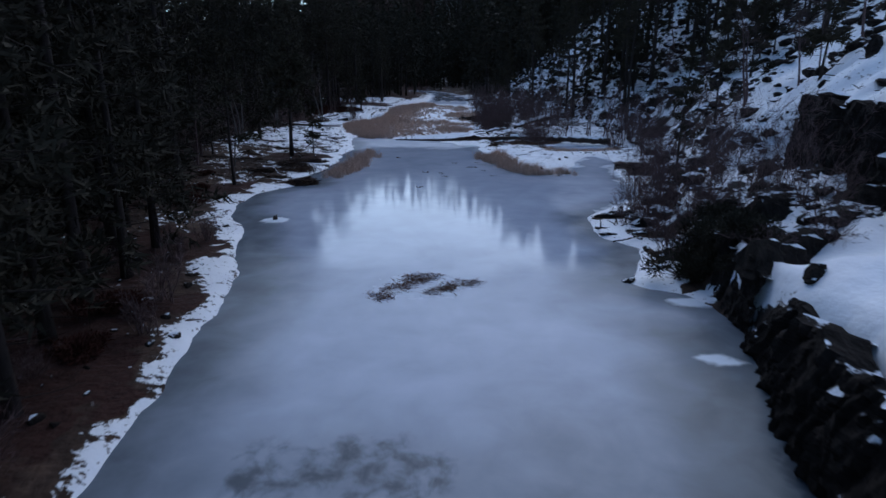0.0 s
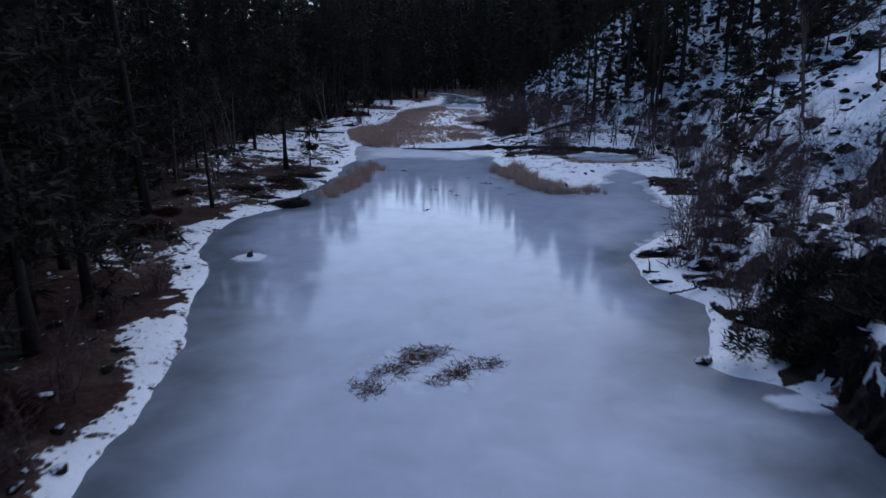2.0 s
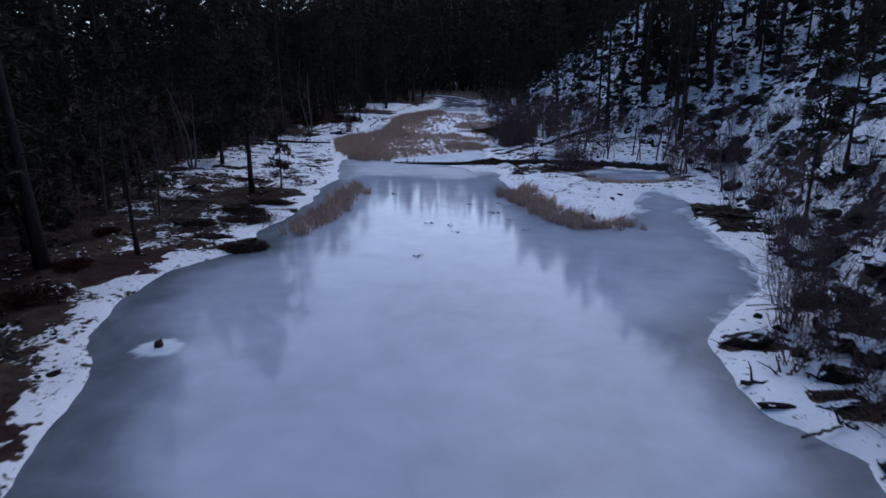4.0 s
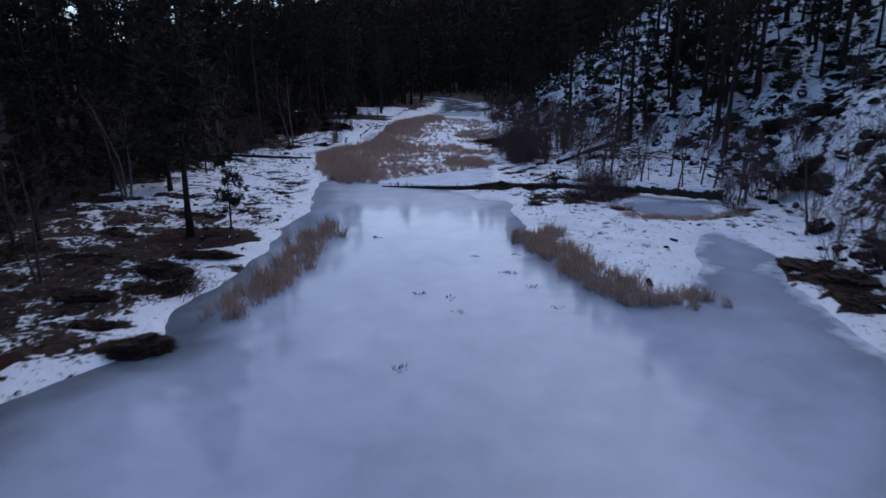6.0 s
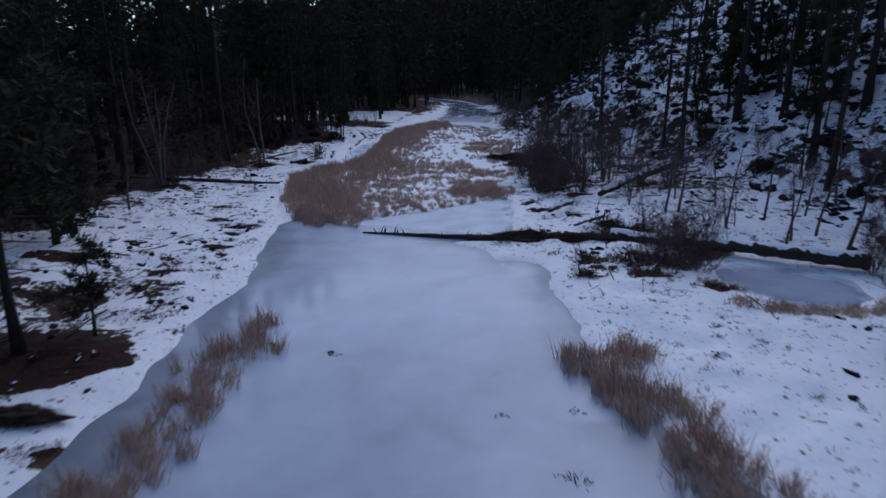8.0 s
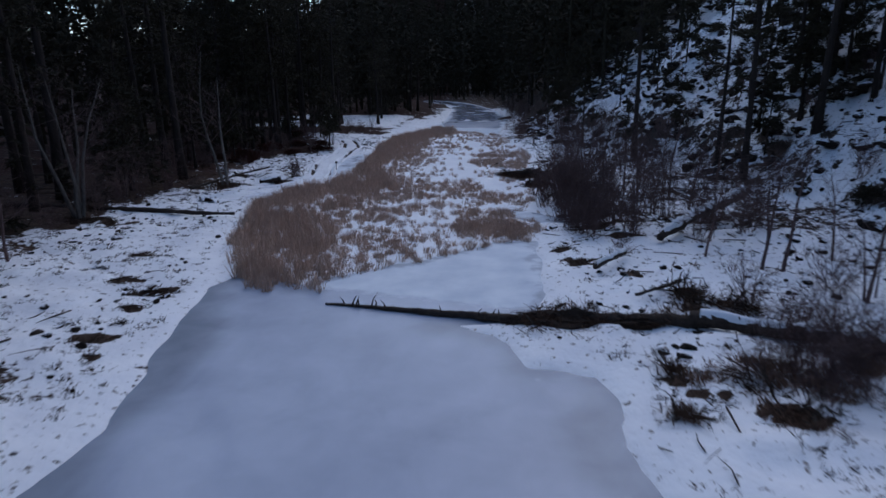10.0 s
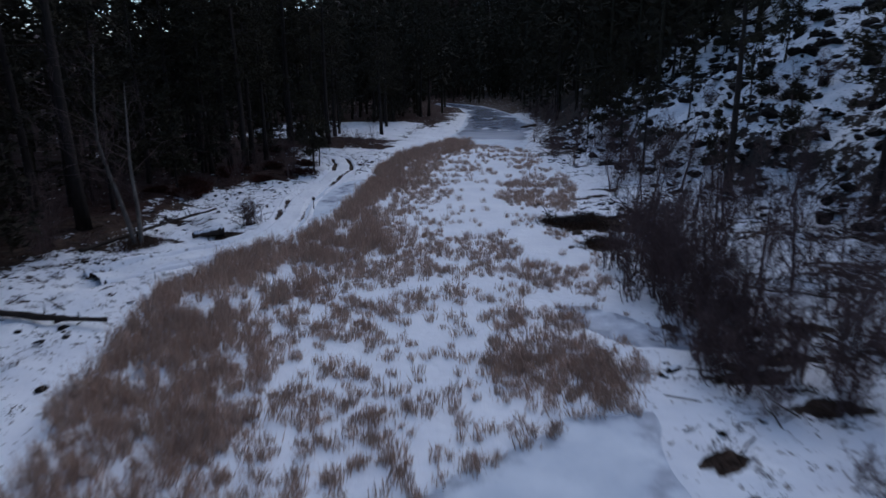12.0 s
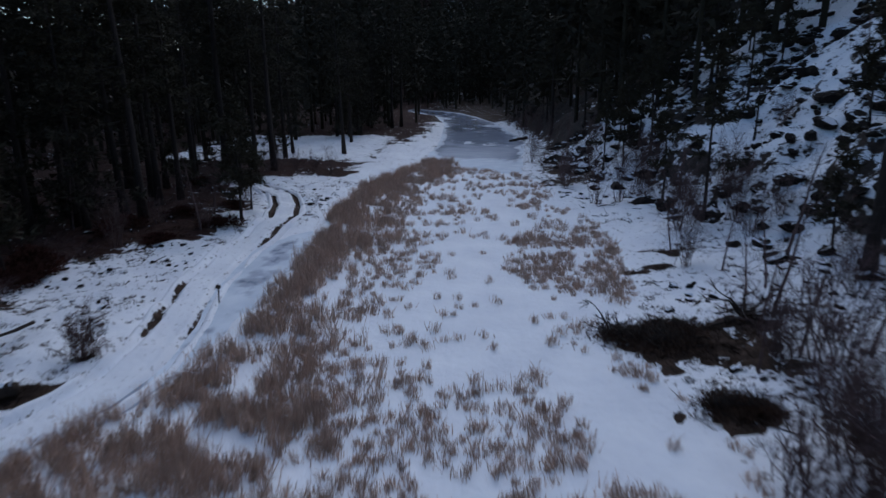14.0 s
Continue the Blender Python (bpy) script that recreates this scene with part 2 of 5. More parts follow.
REED = leafy_material("dry_reed", (0.47, 0.335, 0.25), (0.73, 0.54, 0.425), vary=0.0)
DRY_GRASS = leafy_material("dry_grass", (0.15, 0.088, 0.06), (0.34, 0.205, 0.145), vary=0.0)
SEDGE = leafy_material("dead_sedge", (0.055, 0.032, 0.022), (0.14, 0.08, 0.052), vary=0.0)

# ---- plan of the valley floor ----
POND = [(-6, -60), (-6.3, 4), (-6.6, 9.2), (-6.9, 14), (-7.1, 18.5), (-7.7, 21.3), (-8.7, 25), (-9.6, 28.5), (-11, 31), (-11.7, 34.5),
        (-11.5, 37.3), (-10.2, 39.6), (-8.8, 40.8), (-9.9, 43.6), (-9.1, 47.8), (-8.8, 51), (-9.1, 55.5), (-8.8, 60), (-9.7, 66.5), (-10.2, 70),
        (-9.3, 72), (-6.5, 70.5), (-4.9, 72), (-1.8, 74), (1.4, 77), (3.3, 77), (2.9, 69.5), (1.8, 66.9), (-0.4, 66.4), (1.2, 65),
        (1.7, 63.5), (3.5, 62.9), (3.8, 61.7), (3.3, 59.7), (3.9, 56), (3.9, 53), (5.3, 48.4), (6.8, 45.8), (8.2, 45.0), (9.8, 47.4)]
POND += [(10.6, 48.8), (11.0, 51.2), (12.2, 53.6), (13.4, 54.6), (14.3, 53.6), (14.4, 50.5), (13.0, 46.3), (12.9, 43), (12.4, 38.1), (11.1, 35), (9, 33), (7.4, 30.8), (7.1, 27), (8.3, 25),
         (6.6, 20.5), (8, 19.3), (9.2, 17.5), (9.0, 14), (8.2, 11.5), (7.2, 9), (7, 4), (7, -60)]
RIVER = [(0, 137), (-4.5, 141), (-5.2, 144), (-4, 160), (-3.6, 175), (-3.4, 197), (-6, 225), (-16, 252), (-10, 256), (0, 236),
         (4.1, 215), (6.6, 197), (7.8, 162), (5.6, 146), (4.2, 133)]
SIDE_POOL = [(10.6, 61.8), (11.8, 63.0), (14.2, 62.2), (15.8, 60.6), (15.2, 58.6), (13.4, 57.3), (11.8, 57.7), (10.6, 59.6)]
WEST_POOLS = [(-12.5, 83.6), (-11.6, 83.4), (-11.2, 81.8), (-10.9, 80.2), (-10.3, 78.4), (-10.9, 78.0), (-11.7, 80.4), (-12.3, 82.2)]
EAST_POOL = [(1.9, 84.4), (3.0, 84.3), (4.5, 83.3), (6.0, 81.8), (5.5, 80.8), (4.0, 81.1), (2.6, 82.6)]
CHANNEL = [(-10.7, 94.2), (-11.1, 95.2), (-11.1, 97.8), (-11.7, 101.2), (-12.3, 105), (-12.2, 109), (-11.5, 111.8), (-10.4, 113.2), (-10.0, 108), (-9.8, 104), (-9.9, 101.5), (-10.4, 98.6), (-10.4, 96)]
MARSH = [(-9.8, 70), (-12, 75.7), (-13.8, 84.8), (-13.4, 90), (-11.3, 94), (-10.2, 102), (-10.4, 116), (-10.3, 126), (-7.4, 136.6), (-3.8, 143),
         (4.4, 135), (5.5, 121), (6.6, 110), (5.2, 102), (3.4, 97), (4.4, 91), (4.6, 85), (3.4, 77), (1.4, 75), (-5, 70)]
TOE = ([-60, 4, 10, 24, 30, 37, 46, 55, 62, 72, 85, 90, 98, 105, 112, 120, 135, 145, 200, 260, 400], [7.5, 6.6, 7.2, 8.6, 10, 13.2, 15.8, 18.0, 18.8, 19.6, 17.6, 17.2, 15.4, 13.2, 11.4, 9.9, 8.4, 8.5, 9, 8, 8])
SNOW_EDGE = ([-60, 8, 9.3, 10.3, 13, 17, 20, 22, 27, 31, 38, 43, 50, 60, 70, 80, 90, 97, 104, 108, 114, 119, 125, 130, 134, 146, 172, 400],
             [-5, -6.3, -6.9, -7.4, -7.2, -8.2, -8.4, -10.2, -13.6, -15.6, -14.6, -16.5, -20.5, -22, -21, -20.5, -19.6, -19.6, -20.0, -18.0, -15.4, -15.8, -19, -17.5, -12.2, -11.6, -6.5, -5])
TRACK = [(-17, 86.5), (-14.9, 89.3), (-13.2, 91.3), (-12.2, 93.2), (-11.8, 95.3), (-12.0, 97.6), (-12.5, 100), (-13.0, 103.3), (-13.2, 107.6), (-13.0, 113), (-13.0, 117.7), (-14.5, 122.2), (-17.8, 126.2), (-23, 128.6)]

# bare patches in the snow: brown litter, and russet needle mats under the trees (centre and half-widths)
LITTER = [(9.9, 21.2, 1.4, 1.6), (9.0, 20.0, 0.8, 0.7), (-9.6, 40.5, 1.1, 0.6), (-11.4, 42.0, 0.9, 0.35), (-11.2, 45.6, 0.9, 0.6), (-9.5, 48.5, 0.9, 0.35), (-13.6, 44.6, 1.0, 0.4), (-15.4, 48.2, 1.2, 0.5), (-16.4, 52.6, 1.2, 0.4), (-18.6, 49.4, 1.3, 0.4), (-14.5, 57.5, 1.2, 0.4),
          (-11.9, 69.0, 0.85, 0.5), (-13.5, 70.0, 0.7, 0.3), (-11.8, 67.2, 0.4, 0.3), (-11.6, 65.8, 0.4, 0.3), (-11.4, 64.5, 0.4, 0.3), (-11.1, 63.2, 0.4, 0.3), (-12.2, 60.5, 0.45, 0.3), (-15.8, 65.1, 0.6, 0.3), (-15.0, 73.6, 0.6, 0.3),
          (-17.4, 92.0, 1.3, 0.6), (-14.3, 93.2, 0.8, 0.45), (-13.66, 95.3, 0.4, 0.3), (-13.0, 93.8, 0.3, 0.2), (-20.6, 79.0, 1.8, 0.8), (-17.8, 96.0, 1.0, 0.3),
          (3.2, 66.6, 1.6, 0.5), (5.3, 62.4, 0.45, 0.35), (6.0, 61.5, 0.7, 0.3), (7.6, 60.6, 0.8, 0.4), (9.6, 59.3, 0.9, 0.4), (7.6, 67.4, 0.5, 0.8), (4.8, 73.3, 0.6, 0.35), (4.4, 74.9, 0.6, 0.4), (4.7, 72.6, 0.5, 0.3), (6.6, 70.9, 0.4, 0.3),
          (7.8, 76.8, 0.9, 0.4), (6.2, 78.6, 0.8, 0.5), (5.0, 82.4, 0.5, 0.3), (6.0, 79.4, 0.7, 0.3), (8.2, 84.4, 0.8, 0.5), (5.4, 96.6, 2.0, 1.6), (6.9, 97.9, 1.8, 0.5), (5.6, 92.4, 1.2, 0.8), (4.4, 92.3, 0.8, 0.3), (6.6, 104.6, 1.2, 0.5), (8.6, 107.4, 1.3, 0.5),
          (6.6, 81.4, 1.2, 0.7), (7.6, 79.6, 1.0, 0.6), (7.2, 83.4, 1.2, 0.7), (8.6, 81.6, 1.2, 0.7), (7.2, 88.2, 1.0, 0.7), (8.2, 90.6, 1.0, 0.6), (15.0, 46.4, 1.6, 2.6), (13.8, 48.6, 0.9, 1.2), (14.4, 43.6, 1.3, 0.7), (17.0, 58.6, 1.0, 0.4), (8.8, 30.2, 0.9, 0.5), (9.4, 26.6, 1.0, 0.8), (9.2, 23.2, 0.9, 1.0)]
MATS = [(-12.1, 52.6, 2.4, 1.7), (-12.0, 24.9, 2.8, 2.4), (-9.7, 18.0, 2.4, 1.5), (-13.6, 37.6, 1.7, 2.0), (-10.4, 12.4, 3.1, 3.2), (-17.6, 62.0, 1.5, 0.7), (-21.0, 60.6, 1.6, 0.9), (-17.5, 110.5, 1.6, 1.4), (-12.6, 133.5, 2.0, 1.2)]


def flats(x, y):
    ice = np.minimum.reduce([outline_distance(p, x, y) for p in (POND, RIVER, SIDE_POOL, CHANNEL, WEST_POOLS, EAST_POOL)])
    return ice, outline_distance(MARSH, x, y)


def track_distance(x, y):
    best = np.full(np.shape(x), 1e9)
    for (ax, ay), (bx, by) in zip(TRACK, TRACK[1:]):
        dx, dy = bx - ax, by - ay
        t = np.clip(((x - ax) * dx + (y - ay) * dy) / (dx * dx + dy * dy), 0, 1)
        best = np.minimum(best, np.hypot(x - ax - t * dx, y - ay - t * dy))
    return best


def lay(x, y):
    """Ground height, snow cover and rockiness at places of the plan."""
    x, y = np.asarray(x, float), np.asarray(y, float)
    ice, marsh = flats(x, y)
    ice = ice + 0.22 * fbm(x, y, 1.6, 3, 3)
    d = np.minimum(ice, np.maximum(marsh, 0) + 0.02)
    bank = 0.11 * np.clip(d / 0.3, 0, 1) + 0.10 * smooth(0.2, 1.5, d) + 0.17 * smooth(1, 5, d) + 0.36 * smooth(4, 11, d)
    z = np.where(ice < 0, -0.30 * np.clip(-ice / 0.7, 0, 1), bank)
    in_marsh = smooth(0.4, -0.4, marsh) * (ice > 0)
    z = z * (1 - in_marsh) + in_marsh * (0.02 + 0.05 * smooth(0, 0.6, ice))
    land = smooth(0.3, 2.5, np.minimum(ice, marsh))
    z += land * (0.16 * fbm(x, y, 3.0, 11, 4) + 0.12 * fbm(x, y, 0.9, 15, 2))
    # the hillside
    toe = np.interp(y, *TOE)
    s = x - toe
    up = np.maximum(s, 0)
    hill = 0.66 * up * smooth(-0.5, 5, s) * (1 - smooth(27, 22, y) * (1 - smooth(1.0, 3.0, s))) + smooth(0, 6, s) * (1 - 0.7 * smooth(21, 17, y)) * (1.1 * fbm(x * 0.8, y, 7, 21, 4) + 0.75 * np.abs(fbm(x, y, 2.4, 31, 4)))
    hill = np.where(up > 70, hill - 0.4 * (up - 70), hill)
    # the rock step above the shore
    step = smooth(27, 22, y) * smooth(np.where(y < 20, 0.7, 1.3), np.where(y < 20, 1.4, 2.4), s + 0.3 * fbm(x, y, 2.0, 41, 3))
    hill = hill * (1 - 0.25 * smooth(27, 22, y)) + step * (2.0 + 0.75 * smooth(20, 16, y) + (0.9 - 0.65 * smooth(21, 17, y)) * fbm(x, y, 2.6, 43, 4))
    bench = smooth(25, 20, y)
    hill = hill * (1 - bench) + bench * (step * (2.0 + 0.22 * fbm(x, y, 2.6, 43, 4)) + smooth(1, 2, s) * (0.14 * up + 0.45 * np.maximum(s - 8, 0)))
    z += hill
    cliff_x = np.interp(y, [15, 22, 27, 31.5, 35], [14.0, 15.6, 16.6, 17.6, 19.4])
    hollow = smooth(14, 17.5, y) * smooth(38, 34, y) * smooth(1.0, 2.4, s) * (1 - smooth(0.3, 1.3, x - cliff_x))
    z = z * (1 - hollow) + hollow * (1.35 + 0.17 * s + 0.45 * fbm(x, y, 2.6, 45, 4))
    # far side of the woods and the mountain that closes the valley
    west = np.maximum(-34 - x, 0)
    z += 0.12 * west * smooth(0, 40, west)
    north = np.clip(y - 285, 0, 290)
    z += smooth(-170, -60, x) * smooth(0, 120, north) * (0.30 * north + 14 * fbm(x, y, 90, 51, 5))
    rut = track_distance(x, y)
    z -= 0.22 * smooth(1.3, 1.0, rut)
    ruts = np.exp(-((rut - 0.75) / 0.22) ** 2) * (land > 0.02)
    z -= 0.03 * ruts
    # snow cover
    edge = np.interp(y, *SNOW_EDGE)
    soft = np.where(y < 44, 0.7, 2.2)
    left = smooth(-1, 1, (x - edge) / soft + 0.8 * fbm(x, y, 1.8, 61, 4))
    patchy = smooth(-0.45, 0.45, fbm(x, y, 1.5, 65, 4))
    full = np.where(y < 40, 0.86 - 0.16 * patchy, 0.81 - 0.20 * patchy)
    full -= 0.36 * smooth(-9.6, -12.5, x) * smooth(38, 42, y) * smooth(66, 52, y)
    full -= (0.14 + 0.26 * smooth(0.5, 1.8, ice)) * smooth(42, 38, y)
    full += 0.3 * np.exp(-(track_distance(x, y) / 1.6) ** 2)
    cover = 0.24 + (full - 0.24) * left
    right = smooth(0, 3, s)
    slope_cover = 0.66 + 0.24 * fbm(x, y * 1.2, 9, 71, 4) - 0.34 * smooth(126, 150, y) + 0.16 * smooth(60, 40, y) * smooth(3, 8, s) - 0.10 * smooth(48, 40, y) * smooth(7, 3, s)
    bank_cover = 0.88 + 0.04 * smooth(66, 74, y) - 0.36 * smooth(122, 132, y) - 0.08 * smooth(40, 34, y) * smooth(19, 24, y) - 0.26 * smooth(-0.4, 0.4, fbm(x, y, 3.2, 73, 4)) * smooth(1.0, 3.5, ice)
    # litter specks among the bushes, thickened to darken the ground like their shade
    bank_cover -= 0.24 * smooth(5.6, 7.4, x) * smooth(74, 78, y) * smooth(101, 96, y)
    cover = np.where(x > 0, (1 - right) * bank_cover + right * slope_cover, cover)
    cover -= 0.9 * smooth(20, 17, y) * smooth(-1.2, -0.6, s) * (1 - smooth(0.6, 1.0, s))
    cover = np.maximum(cover, smooth(21, 17.5, y) * smooth(0.8, 1.3, s) * (1.0 - 0.35 * smooth(5, 8, s)))
    cover = np.maximum(cover, 0.8 * smooth(17, 20, y) * smooth(27, 24, y) * smooth(2.0, 3.2, s) * smooth(-0.5, 0.2, fbm(x, y, 2.4, 77, 3)))
    cover = np.where(y > 200, np.minimum(cover, 0.30 + 0.12 * smooth(285, 330, y)), cover)
    cover = np.maximum(cover, in_marsh)
    turn = smooth(119, 122, y)
    cover -= ruts * 0.75 * turn
    glade = smooth(137, 143, y) * smooth(172, 165, y) * smooth(-38, -30, x) * smooth(-8, -12, x)
    cover = np.maximum(cover, 0.66 * glade)
    for px, py, wx, wy in LITTER:
        e = ((x - px) / wx) ** 2 + ((y - py) / wy) ** 2
        cover -= 0.9 * smooth(1.2, 0.5, e + 1.7 * fbm(x, y, 0.7, 79, 4))
    rust = 0.15 + 0.6 * smooth(1.0, -1.0, x - edge) * smooth(88, 100, y) + 0.35 * smooth(0.0, -1.0, x - edge) * smooth(40, 36, y)
    for px, py, wx, wy in MATS:
        mat = smooth(1.15, 0.75, ((x - px) / wx) ** 2 + ((y - py) / wy) ** 2 + 0.8 * fbm(x, y, 0.9, 83, 5))
        mat = mat * smooth(0.15, 0.7, ice + 0.5 * fbm(x, y, 0.8, 85, 3))
        cover, rust = cover * (1 - mat), np.maximum(rust, mat)
    rocky = np.clip(right * (0.55 + 0.6 * fbm(x, y, 6, 81, 3)) + step, 0, 1)
    return z, np.clip(cover, 0, 1), rocky, np.clip(rust, 0, 1)


def steps(*spans):
    out = [spans[0][0]]
    for a, b, d in spans:
        n = max(1, int(round((b - a) / d)))
        out.extend((a + (b - a) * (i + 1) / n for i in range(n)))
    return np.array(out)


def sheet(xs, ys):
    gx, gy = np.meshgrid(xs, ys)
    nx, ny = len(xs), len(ys)
    i = np.arange(nx * ny).reshape(ny, nx)
    quads = np.stack([i[:-1, :-1], i[:-1, 1:], i[1:, 1:], i[1:, :-1]], -1).reshape(-1, 4)
    return gx.ravel(), gy.ravel(), quads


def sheet_mesh(name, x, y, z, quads, material, **values):
    me = bpy.data.meshes.new(name)
    me.vertices.add(len(x))
    me.vertices.foreach_set("co", np.stack([x, y, z], 1).astype(np.float32).ravel())
    me.loops.add(quads.size)
    me.loops.foreach_set("vertex_index", quads.astype(np.int32).ravel())
    me.polygons.add(len(quads))
    me.polygons.foreach_set("loop_start", np.arange(0, quads.size, 4, dtype=np.int32))
    me.polygons.foreach_set("use_smooth", np.ones(len(quads), bool))
    me.update(calc_edges=True)
    for key, val in values.items():
        me.attributes.new(key, "FLOAT", "POINT").data.foreach_set("value", np.asarray(val, np.float32))
    me.materials.append(material)
    return me


xs = steps((-600, -120, 24), (-120, -40, 4), (-40, -22, 0.8), (-22, 24, 0.28), (24, 50, 0.7), (50, 130, 3), (130, 600, 24))
ys = steps((-300, -20, 14), (-20, 5, 1.0), (5, 130, 0.28), (130, 180, 0.7), (180, 300, 2.5), (300, 1200, 18))
gx, gy, quads = sheet(xs, ys)
gz, cover, rocky, rust = lay(gx, gy)
ground = thing("ground", "valley floor of patchy snow over brown litter and rock", "ground", kind="structure",
               data=sheet_mesh("ground", gx, gy, gz, quads, GROUND, snow=cover, rock=rocky, rust=rust))


gz_grid = gz.reshape(len(ys), len(xs))


def heights(x, y):
    """Height of the ground sheet, read off between its grid lines."""
    x, y = np.asarray(x, float), np.asarray(y, float)
    i = np.clip(np.searchsorted(xs, x) - 1, 0, len(xs) - 2)
    j = np.clip(np.searchsorted(ys, y) - 1, 0, len(ys) - 2)
    u, v = (x - xs[i]) / (xs[i + 1] - xs[i]), (y - ys[j]) / (ys[j + 1] - ys[j])
    low = gz_grid[j, i] * (1 - u) + gz_grid[j, i + 1] * u
    return low * (1 - v) + (gz_grid[j + 1, i] * (1 - u) + gz_grid[j + 1, i + 1] * u) * v


def height(x, y):
    return float(heights(np.array([x]), np.array([y]))[0])


# ice sheet, flat at the water's level, over the pond and the creek above it
ix, iy, iq = sheet(steps((-14, 17, 0.35)), steps((-60, 0, 3), (0, 80, 0.35), (80, 262, 0.8)))
dist, marsh_d = flats(ix, iy)
mound = np.exp(-(((ix + 8.55) / 0.75) ** 2 + ((iy - 30.2) / 0.62) ** 2) ** 1.5)
reed_film = np.exp(-(((ix + 0.7) / 2.2) ** 2 + ((iy - 20.2) / 1.5) ** 2) ** 2) * 0.55
channel_d = outline_distance(CHANNEL, ix, iy)
soft_edge = 0.8 * smooth(-0.9, 0.1, channel_d + 0.7 * fbm(ix, iy, 1.6, 96, 4)) * (channel_d < 0.6) + 0.42 * (channel_d < 0) + 0.5 * (outline_distance(EAST_POOL, ix, iy) < 0.3) + 0.4 * (outline_distance(WEST_POOLS, ix, iy) < 0.3) + 0.6 * smooth(-1.3, 0.1, dist + 0.6 * fbm(ix, iy, 1.8, 97, 3)) * (ix > 8.0) * (iy > 30)
pool = smooth(67.0, 68.5, iy - 0.3 * (2 - ix)) * (iy < 80) * (0.92 + 0.05 * fbm(ix, iy, 2, 98, 3)) * (ix > -6) * (1 - 0.42 * smooth(-0.9, -0.1, dist + 0.3 * fbm(ix, iy, 2, 98, 3)))
for px, py, wx, wy in [(7.2, 14.5, 0.75, 0.33), (8.3, 18.6, 0.9, 0.5), (7.9, 13.4, 0.3, 0.2), (8.4, 12.6, 0.35, 0.12)]:
    soft_edge = np.maximum(soft_edge, 1.1 * np.exp(-(((ix - px + 0.5 * (iy - py)) / wx) ** 2 + ((iy - py) / wy) ** 2 + 0.3 * fbm(ix, iy, 0.8, 101, 2)) ** 2))
film = np.clip(0.9 * smooth(152, 140, iy + 9 * fbm(ix, iy, 6, 93, 4)) * (iy > 125) + smooth(150, 160, iy) * (0.12 + 0.5 * fbm(ix, iy * 0.5, 3, 99, 3)) + 0.7 * smooth(-1.1, -0.2, dist + 0.5 * fbm(ix, iy, 3, 94, 3)) * (iy > 130) + mound * 1.2 + soft_edge + pool + reed_film + 0.25 * smooth(-2.2, -0.2, dist) * (ix > -3) * (iy > 40) * (iy < 66) * (ix < 9), 0, 1)
shore = smooth(np.where(iy < 24, -3.4, np.where(iy > 50, -1.5, -2.6)), -0.3, dist + 0.8 * fbm(ix, iy, 3, 91, 4)) * np.where(iy < 80, 0.85, 0.3)
shore *= 1 - 0.6 * smooth(6.0, 8.0, ix) * smooth(28, 36, iy)
shore *= 1 - (0.45 + 0.2 * smooth(-1, 2, ix)) * smooth(46, 54, iy) * (iy < 80)
shore = np.maximum(shore, 0.35 * smooth(160, 185, iy) * smooth(-0.1, 0.5, fbm(ix, iy, 6, 95, 3)))
shore = np.maximum(shore, 0.6 * smooth(15, 9, iy) * smooth(-0.6, 0.5, fbm(ix, iy, 4, 107, 3)))
# cliff's dark reflection, painted into the ice colour below the rock wall
shore = np.maximum(shore, 0.95 * smooth(-4.8, -1.6, dist + 0.7 * fbm(ix, iy, 2.5, 108, 3)) * (ix > 2.5) * smooth(19, 16, iy))
# first the dark holes, then more painted cliff reflection along the right edge
holes_cliff_dark = np.maximum(1.05 * smooth(13.5, 10.5, iy) * smooth(3.2, 1.8, np.abs(ix + 1.9)), 1.8 * smooth(-2.0, -0.3, dist + 0.6 * fbm(ix, iy, 2.0, 105, 3)) * (ix > 4) * smooth(17, 14, iy))
gloss = 0.2 + 0.58 * smooth(10, 4, ix) * smooth(19, 27, iy + 2 * fbm(ix, iy, 6, 103, 3)) * smooth(66, 54, iy) + 0.4 * smooth(1, -3, dist) * smooth(150, 165, iy)
ice = thing("ice", "grey-blue frozen pond with cloudy and glossy patches", "ice", kind="structure",
            data=sheet_mesh("ice", ix, iy, np.full(ix.shape, 0.0) + 0.05 * mound, iq, ICE, shore=shore, film=film, holes_cliff_dark=holes_cliff_dark, gloss=gloss))


